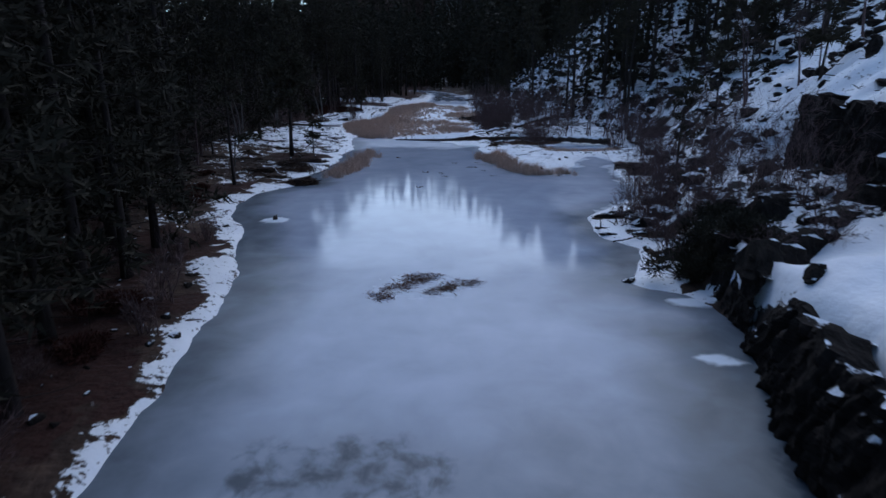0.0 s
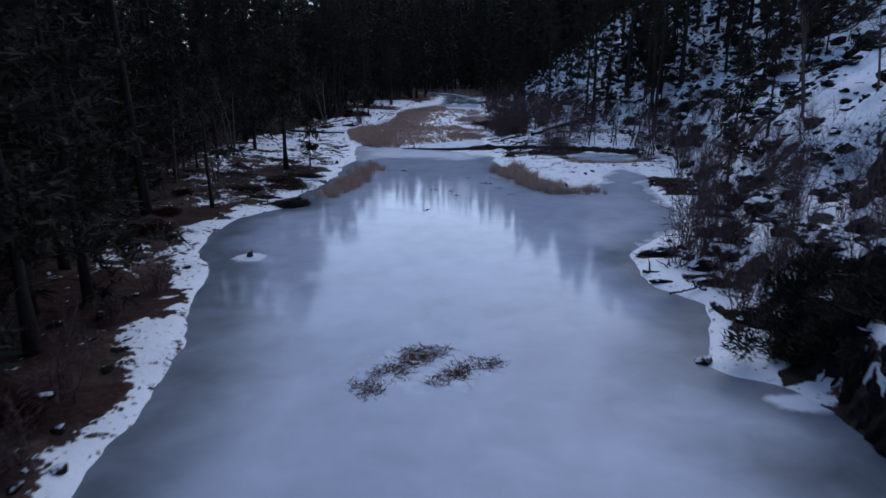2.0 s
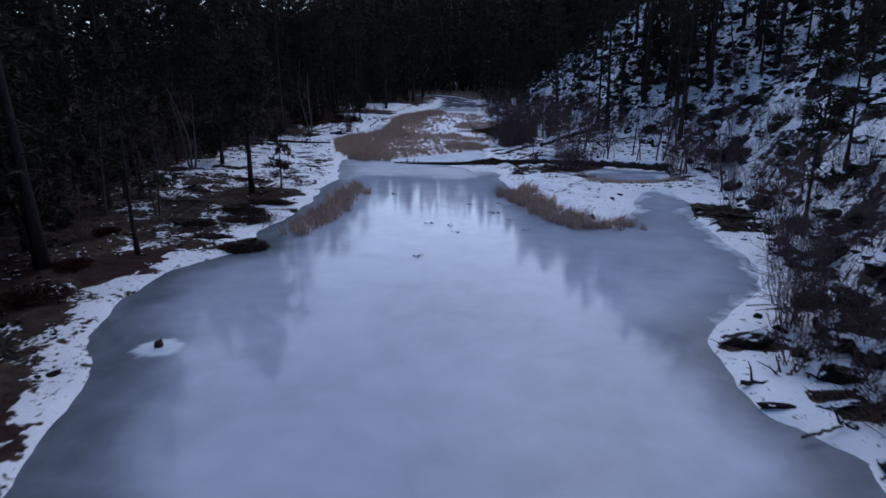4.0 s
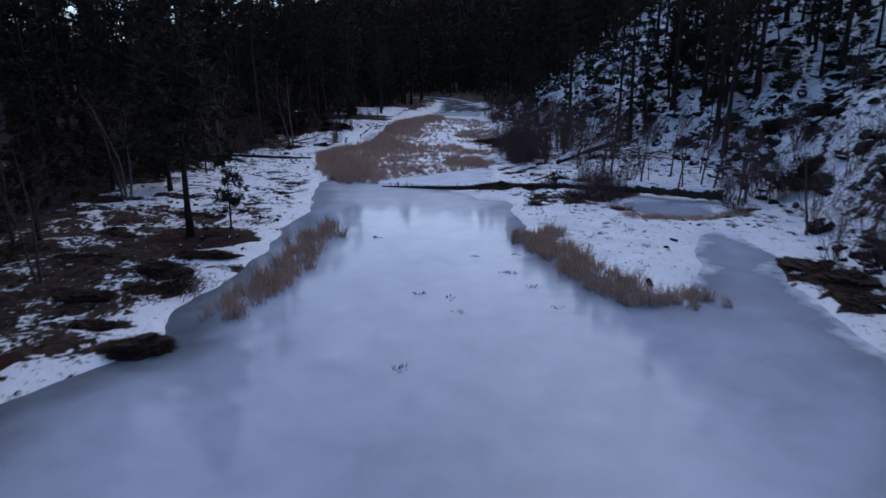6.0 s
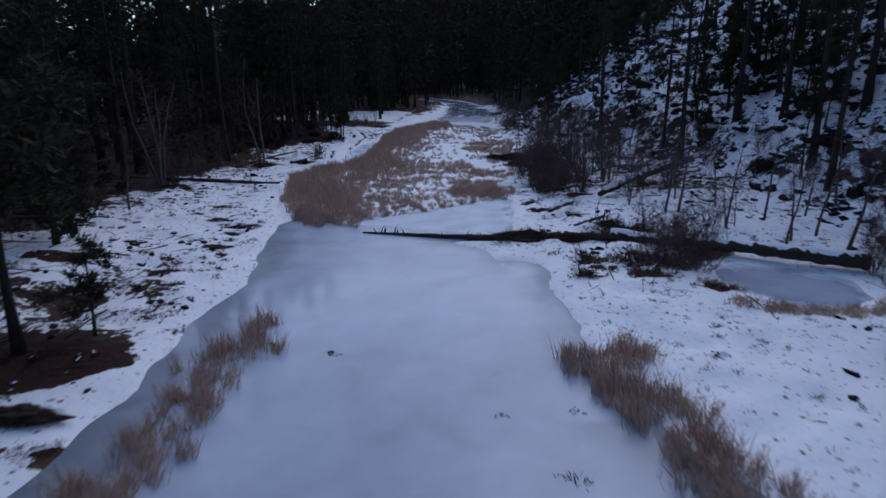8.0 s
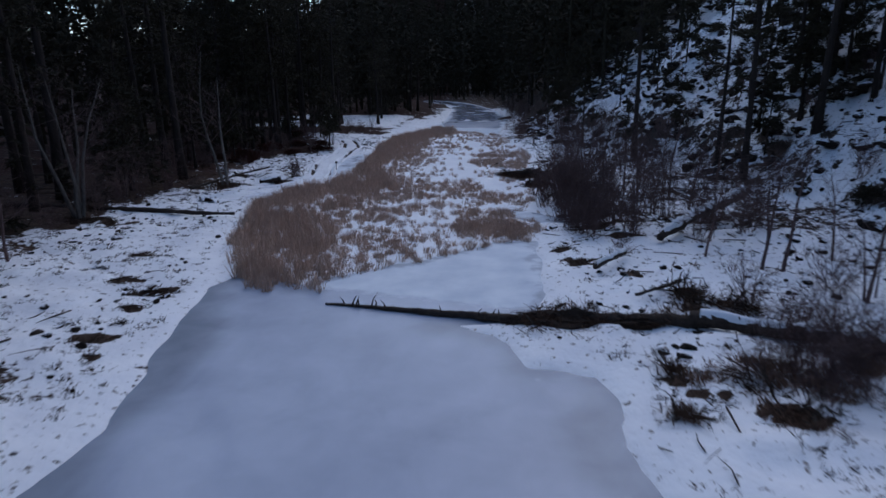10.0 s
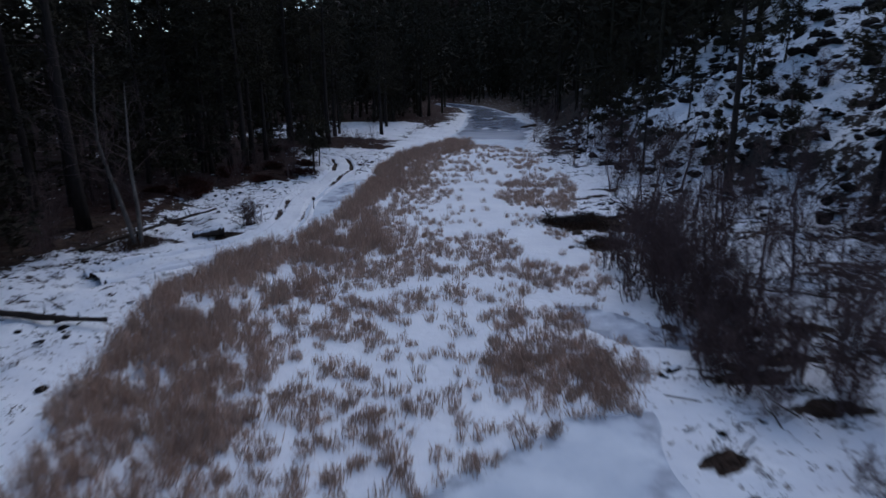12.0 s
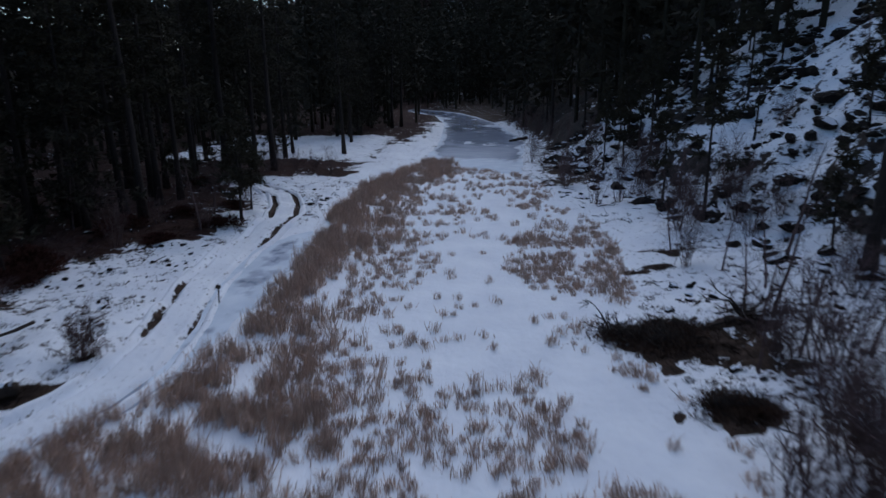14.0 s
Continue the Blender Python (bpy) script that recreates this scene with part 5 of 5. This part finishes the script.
stone_field("small dark stones and clods poking through the snow of the banks", spots_where((2, 18, 21, 126), 6000, 124, lambda x, y: 0.45 * smooth(0.5, 1.4, flats(x, y)[0]) * (flats(x, y)[1] > 0.3) * (x < np.interp(y, *TOE) + 1) * smooth(-0.35, 0.5, fbm(x, y, 3.0, 125, 3)) * drifted(x, y)), 126, 0.05, 0.26)
stone_field("small dark clods poking through the snow of the west bank", spots_where((-22, -6.5, 8, 126), 7500, 127, lambda x, y: 0.5 * smooth(0.4, 1.2, flats(x, y)[0]) * (flats(x, y)[1] > 0.3) * (track_distance(x, y) > 1.4) * smooth(-0.35, 0.5, fbm(x, y, 3.0, 128, 3))), 129, 0.05, 0.22)
stone_field("dark angular stones breaking through the hillside snow", spots_where((7, 52, 21, 150), 7600, 122, lambda x, y: 0.9 * hill_weight(x, y)), 123, 0.16, 0.85)


# ---- logs ----
def fallen_log(name, label, p, q, ra, rb, seed, stubs=8, snowy=True, material=LOG_BARK, mossy=False, drift=0.10):
    r = np.random.default_rng(seed)
    root = thing(name, label, "log")
    a, b = np.array(p, float), np.array(q, float)
    m = max(14, int(np.linalg.norm(b - a) / 0.16))
    t = np.linspace(0, 1, m)[:, None]
    wave = np.stack([np.interp(t[:, 0], np.linspace(0, 1, 14), r.normal(0, 0.035, 14)) for _ in range(3)], 1)
    bend = np.sin(t * math.pi) * r.normal(0, 0.10, 3) + wave
    axis = a + (b - a) * t + bend * (1, 1, 0.4)
    rad = np.interp(t[:, 0], [0, 1], [ra, rb]) * np.interp(t[:, 0], np.linspace(0, 1, 18), r.uniform(0.84, 1.14, 18))
    body = Shape().tube(axis, rad, 12)
    spine = np.repeat(axis, 12, 0)
    off = body.v[0] - spine
    knots = np.array([noise.noise(Vector(q) * 2.2) * 0.30 + noise.noise(Vector(q) * 7.0) * 0.28 for q in body.v[0]])
    body.v[0] = spine + off * (1 + knots[:, None])
    part("trunk", body, material, root)
    spikes = Shape()
    for i in range(stubs):
        f = r.uniform(0.04, 0.97)
        base = a + (b - a) * f
        w = unit(np.array([r.normal(0, 0.4), r.normal(0, 0.4), 1.0]))
        L = r.uniform(0.2, 0.55)
        spikes.tube(np.array([base, base + w * L * 0.6, base + w * L + r.normal(0, 0.05, 3)]), [0.035, 0.025, 0.008], 4)
    if stubs:
        part("stub_row", spikes, material, root, kind="stuff")
    if mossy:
        k = int(150 * np.linalg.norm(b - a))
        f = r.uniform(0, 1, k)
        ang = r.uniform(-0.3, math.pi + 0.3, k)
        side = unit(np.cross(b - a, [0, 0, 1.0]))
        rr = np.interp(f, [0, 1], [ra, rb]) * 0.98
        out = side * np.cos(ang)[:, None] + np.array([0, 0, 1.0]) * np.sin(ang)[:, None]
        base = a + (b - a) * f[:, None] + out * rr[:, None]
        moss = Shape().slivers(base, base + out * r.uniform(0.01, 0.07, (k, 1)) + r.normal(0, 0.07, (k, 3)), np.full(k, 0.035), r)
        part("moss", moss, SEDGE, root, "dead moss and grass on the bark", shade=False, kind="stuff")
    if snowy:
        cap = Shape()
        n = 28
        t2 = np.linspace(0.03, 0.97, n)
        ax2 = np.stack([np.interp(t2, t[:, 0], axis[:, k]) for k in range(3)], 1)
        side = unit(np.cross(b - a, [0, 0, 1.0]))
        rr = np.interp(t2, t[:, 0], rad)
        thick = drift * np.clip(0.8 + 0.8 * r.normal(0, 0.5, n), 0.15, 1.5)
        rows = []
        for u in np.linspace(-1, 1, 5):
            w = 0.82 * rr * u
            top = np.sqrt(np.maximum(rr ** 2 - w ** 2, 0)) + thick * (1 - u * u) + 0.004 - 0.03 * abs(u)
            rows.append(ax2 + side * w[:, None] + np.array([0, 0, 1.0]) * top[:, None])
        v = np.concatenate(rows)
        f = [(i * n + j, i * n + j + 1, (i + 1) * n + j + 1, (i + 1) * n + j) for i in range(4) for j in range(n - 1)]
        part("snow_cap", cap.add(v, f), SNOW, root, "white snow lying along the log")
    return root


fallen_log("fallen_log", "dark bark log with short branch stubs lying across the ice", (-5.2, 68.35, 0.03), (2.2, 66.35, 0.16), 0.045, 0.19, 801, 18, False)
fallen_log("fallen_log", "dark log bedded in snow at the dam", (1.6, 66.45, 0.18), (7.6, 66.0, 0.38), 0.22, 0.22, 802, 6, False, mossy=True)
fallen_log("fallen_log", "long dark log with a strip of snow on top", (7.0, 66.1, 0.48), (16.6, 61.2, 0.62), 0.21, 0.30, 803, 5, True)
fallen_log("fallen_log", "snow-topped log leaning up the bank", (8.7, 75.0, 0.80), (14.8, 80.6, 1.80), 0.17, 0.28, 804, 3, True, drift=0.24)
fallen_log("fallen_log", "short dark log end in the snow", (5.0, 71.2, 0.55), (6.6, 72.8, 0.75), 0.10, 0.13, 805, 4, True, drift=0.14)
fallen_log("fallen_log", "long thin fallen trunk on the snowy bank", (-27.5, 82.2, 0.75), (-13.5, 81.5, 0.42), 0.24, 0.09, 806, 5, False)
fallen_log("fallen_log", "rotten mossy log standing out of the dam", (7.0, 66.5, 0.18), (7.9, 68.5, 0.38), 0.12, 0.16, 808, 4, False, mossy=True)
fallen_log("fallen_branch", "arched dark branch reaching over the snow", (5.9, 68.5, 0.35), (7.7, 68.9, 0.8), 0.05, 0.07, 809, 2, False)
fallen_log("fallen_branch", "dark branch lying on the shore snow", (7.2, 27.9, 0.16), (9.1, 28.6, 0.3), 0.05, 0.02, 810, 4, False)
fallen_log("fallen_branch", "grey fallen branch at the edge of the ice", (7.4, 25.6, 0.12), (9.0, 26.2, 0.28), 0.04, 0.02, 817, 3, False)
fallen_log("fallen_branch", "dark fallen branch on the snowy bank", (5.9, 84.5, 0.40), (8.9, 83.2, 0.55), 0.06, 0.03, 811, 5, False)
fallen_log("fallen_branch", "long dark fallen branch among the bushes", (7.3, 86.2, 0.45), (10.6, 82.8, 1.1), 0.045, 0.025, 812, 4, False)
fallen_log("fallen_branch", "thin red-brown fallen branch on the snow", (5.0, 86.8, 0.25), (7.0, 89.4, 0.8), 0.05, 0.02, 813, 5, False)
fallen_log("fallen_branch", "long bent branch lying out of the brush heap", (5.8, 97.3, 0.25), (9.6, 98.6, 0.75), 0.07, 0.02, 814, 5, False)
fallen_log("fallen_log", "thin dark dead trunk lying across the snowy litter", (-19.6, 89.6, 0.45), (-16.2, 97.0, 0.9), 0.10, 0.06, 815, 6, False)
fallen_log("fallen_log", "short rotten log end in the snow beside the track", (-15.6, 92.7, 0.42), (-14.2, 93.2, 0.50), 0.16, 0.20, 816, 3, True)
fallen_log("fallen_log", "dark log lying half out of the far river ice", (5.8, 163.5, 0.05), (8.4, 165, 0.35), 0.16, 0.22, 807, 3, False)


def brush_pile(label, x, y, size, high, seed, count=60, lift=0.0):
    r = np.random.default_rng(seed)
    root = thing("brush_pile", label, "brush")
    sticks, mat_of = Shape(), Shape()
    lobes = r.normal(0, 0.6, (4, 2)) * size * [1, 0.6]
    for i in range(count):
        d = abs(r.normal(0, 0.33)) * size
        a = r.uniform(0, 6.28)
        cx, cy = lobes[int(r.integers(4))]
        px, py = x + cx + d * math.cos(a), y + cy + 0.7 * d * math.sin(a)
        p = np.array([px, py, height(px, py) + lift + 0.05 + r.uniform(0, high) * math.exp(-(d / size * 1.6) ** 2)])
        w = unit(np.array([r.normal(), r.normal(), r.normal(0, 0.25)]))
        L = r.uniform(0.5, 1.4) * size * 0.6
        pts = np.array([p - w * L / 2, p + r.normal(0, 0.10, 3), p + w * L / 2])
        sticks.tube(pts, np.array([1, 0.8, 0.3]) * r.uniform(0.008, 0.024), 4)
    k = count * 24
    c = lobes[r.integers(0, 4, k)] + r.normal(0, 0.38, (k, 2)) * size
    d = np.hypot(c[:, 0], c[:, 1])
    base = np.stack([x + c[:, 0], y + c[:, 1], heights(x + c[:, 0], y + c[:, 1]) + high * 0.6 * np.exp(-(d / size) ** 2) * r.uniform(0, 1, k)], 1)
    mat_of.slivers(base, base + r.normal(0, 0.17, (k, 3)) + [0, 0, 0.06], 0.03 * np.ones(k), r)
    part("stick_tangle", sticks, LOG_BARK, root, kind="stuff")
    part("dead_grass", mat_of, SEDGE, root, shade=False, kind="stuff")
    return root


brush_pile("dark roots and dead grass caught on the dam log", 3.0, 66.4, 1.4, 0.4, 901, 40)
brush_pile("tangle of broken dark branches in the snow", 7.6, 68.2, 1.0, 0.4, 902, 30)
brush_pile("tangle of dark branches beside the long log", 9.4, 66.9, 0.8, 0.25, 903, 22)
brush_pile("flattened dark brush heap at the marsh edge", 5.5, 96.9, 1.5, 0.30, 904, 240)
brush_pile("small dark brush heap in the snow", 5.5, 92.4, 0.9, 0.25, 905, 130)
brush_pile("dark dead brush on the snowy bank", 7.2, 62.5, 1.1, 0.22, 906, 26)
brush_pile("brown brush and roots on the west bank", -10.8, 45.5, 1.3, 0.5, 908, 50)
brush_pile("brown brush at the foot of a bare tree", -17.4, 91.4, 1.0, 0.35, 909, 40)


def earth_mound(x, y, sx, sy, sz, turn, seed, label, fringe=3200):
    """A hump of roots and dead grass at the edge of the ice."""
    root = thing("earth_mound", label, "mound")
    r = np.random.default_rng(seed)
    bm = bmesh.new()
    bmesh.ops.create_icosphere(bm, subdivisions=4, radius=1.0)
    for v in bm.verts:
        p = v.co.copy()
        p *= 1 + 0.55 * noise.noise(p * 1.6 + Vector((seed, 0, 0))) + 0.42 * noise.noise(p * 3.6 + Vector((0, seed, 0))) + 0.22 * noise.noise(p * 8 + Vector((0, 0, seed)))
        v.co = p
    me = bpy.data.meshes.new("hump")
    bm.to_mesh(me)
    bm.free()
    me.materials.append(EARTH)
    root.matrix_basis = Matrix.LocRotScale((x, y, height(x, y) + 0.1 * sz), Euler((0, 0, turn)), (sx, sy, sz))
    part("hump", me, None, root)
    k = fringe
    n = unit(r.normal(size=(k, 3)) * [1, 1, 0.6] + [0, 0, 0.35])
    fuzz = Shape().slivers(n * 0.93, n * 1.05 + r.normal(0, 0.20, (k, 3)) - [0, 0, 0.05], np.full(k, 0.035), r)
    part("grass_fringe", fuzz, SEDGE, root, shade=False, kind="stuff")
    return root


earth_mound(-9.4, 40.5, 0.95, 0.5, 0.34, 0.25, 3, "dark brown hump of roots and earth at the ice edge")
earth_mound(-11.6, 42.0, 0.8, 0.3, 0.2, -0.2, 17, "low dark hump of roots and earth on the bank")
earth_mound(-13.2, 44.2, 0.9, 0.3, 0.22, 0.2, 18, "dark root hump under brown litter")
earth_mound(-11.7, 47.2, 1.1, 0.5, 0.42, -0.3, 19, "dark snow-edged hump of roots and earth")
earth_mound(-10.9, 49.6, 1.1, 0.35, 0.22, 0.1, 20, "low dark root hump on the snowy bank")
for k, (x, y, sx, sy, sz, turn) in enumerate([(14.2, 48.4, 0.45, 0.8, 0.2, 0.1), (15.3, 46.4, 0.7, 0.9, 0.28, 0.3), (15.0, 44.2, 0.6, 0.5, 0.16, 0.5)]):
    earth_mound(x, y, sx, sy, sz, turn, 80 + 3 * k, "dark undercut bank of earth and roots above the ice", 700)
earth_mound(3.0, 66.4, 1.5, 0.40, 0.36, -0.08, 11, "dark mat of roots and moss over the dam log")
earth_mound(5.2, 66.2, 1.3, 0.30, 0.27, -0.06, 12, "dark mossy hump along the dam log")


def root_snag(x, y, size, seed, label):
    """An upturned root: thick crooked arms from one foot, forking."""
    r = np.random.default_rng(seed)
    root = thing("root_snag", label, "snag")
    root.matrix_basis = pose(x, y, height(x, y) - 0.05, 0, 0, 40 * seed)
    for i in range(7):
        a = r.uniform(0, 6.28)
        arm = Shape()
        way = unit(np.array([math.cos(a), math.sin(a), r.uniform(0.1, 1.6)]))
        grow(arm, np.array([0.15 * math.cos(a), 0.15 * math.sin(a), 0.0]), way, size * r.uniform(0.5, 1.0), 0.06 * size, r, 2, 3, 5, 0.25, 0.0)
        part("arm", arm, LOG_BARK, root)
    k = 500
    p = r.normal(0, 0.3 * size, (k, 3)) * [1, 1, 0.4] + [0, 0, 0.12]
    part("dead_grass", Shape().slivers(p, p + r.normal(0, 0.14, (k, 3)), np.full(k, 0.03), r), SEDGE, root, shade=False, kind="stuff")


root_snag(7.7, 68.5, 0.8, 1, "upturned dark root clump standing in the snow")
root_snag(8.7, 67.6, 0.8, 2, "crooked dark dead branches beside the long log")
root_snag(5.6, 62.9, 0.6, 4, "small crooked dark branch on the snow")
root_snag(5.0, 60.6, 0.6, 5, "small forked dark branch on the snow")
root_snag(7.5, 60.3, 0.9, 6, "dark rotten branch end in the snow")
root_snag(12.6, 79.0, 0.9, 7, "dead branches against the leaning log")
root_snag(3.2, 97.4, 0.9, 8, "bare fallen branch at the marsh edge")
root_snag(8.2, 98.8, 1.3, 9, "dead dark limbs of a fallen tree")


# ---- trail post, lone shrub, stump in the ice ----
def trail_post(x, y):
    root = thing("trail_post", "thin grey trail post with a small dark plate", "post")
    z = height(x, y)
    root.matrix_basis = pose(x, y, z, 0, 2.5, 10)
    part("pole", Shape().tube(np.array([[0, 0, -0.2], [0, 0, 0.5], [0, 0, 1.05]]), [0.03, 0.028, 0.027], 8), DEADWOOD, root)
    bm = bmesh.new()
    bmesh.ops.create_cube(bm, size=1.0, matrix=Matrix.LocRotScale((0, -0.045, 0.95), None, (0.20, 0.02, 0.16)))
    bmesh.ops.bevel(bm, geom=bm.edges[:], offset=0.004, segments=1, affect="EDGES")
    me = bpy.data.meshes.new("plate")
    bm.to_mesh(me)
    bm.free()
    me.materials.append(LOG_BARK)
    part("plate", me, None, root, "small dark sign plate")


trail_post(-11.6, 101.1)
lone = shrub(511, 1.5, 46, 0.30, "small upright bare bush with dark grass at its foot", 3, 0.014)
lone.matrix_basis = pose(-13.66, 95.4, height(-13.66, 95.4))
stump = thing("stump", "small black stump frozen into the ice in a ring of snow", "stump")
stump.matrix_basis = pose(-8.55, 30.25, 0.03)
part("stub", Shape().tube(np.array([[0, 0, -0.05], [0.01, 0, 0.08], [0.02, 0.01, 0.17], [0.03, 0, 0.20]]), [0.11, 0.135, 0.11, 0.05], 9), LOG_BARK, stump)
part("spur", Shape().tube(np.array([[0.06, 0, 0.13], [0.10, 0, 0.23], [0.095, 0.01, 0.31]]), [0.035, 0.024, 0.008], 6), LOG_BARK, stump)


# ---- sticks lying about ----
def loose_sticks(label, spots, seed):
    r = np.random.default_rng(seed)
    s = Shape()
    z = heights(spots[:, 0], spots[:, 1])
    for (x, y), h in zip(spots, z):
        a, L = r.uniform(0, 6.28), r.uniform(0.3, 1.6)
        w = np.array([math.cos(a), math.sin(a), r.normal(0.05, 0.15)])
        p = np.array([x, y, h + 0.04])
        s.tube(np.array([p - w * L / 2, p + r.normal(0, 0.05, 3), p + w * L / 2]), np.array([1, 0.8, 0.3]) * r.uniform(0.012, 0.035), 4)
    return thing("fallen_sticks", label, "sticks", kind="stuff", data=s.mesh("fallen_sticks", LOG_BARK))


loose_sticks("dark fallen twigs and sticks on the snow of the west bank", spots_where((-24, -8.5, 38, 128), 900, 91,
             lambda x, y: (flats(x, y)[0] > 0.8) * (flats(x, y)[1] > 0.6) * (0.25 + 0.6 * smooth(80, 60, y)) * smooth(-0.2, 0.5, fbm(x, y, 5, 92, 3))), 93)
loose_sticks("dark fallen twigs and sticks on the snow below the hillside", spots_where((3.5, 24, 24, 130), 1800, 94,
             lambda x, y: (flats(x, y)[0] > 0.5) * (flats(x, y)[1] > 0.4) * 0.7 * smooth(-0.2, 0.5, fbm(x, y, 5, 95, 3)) * drifted(x, y)), 96)
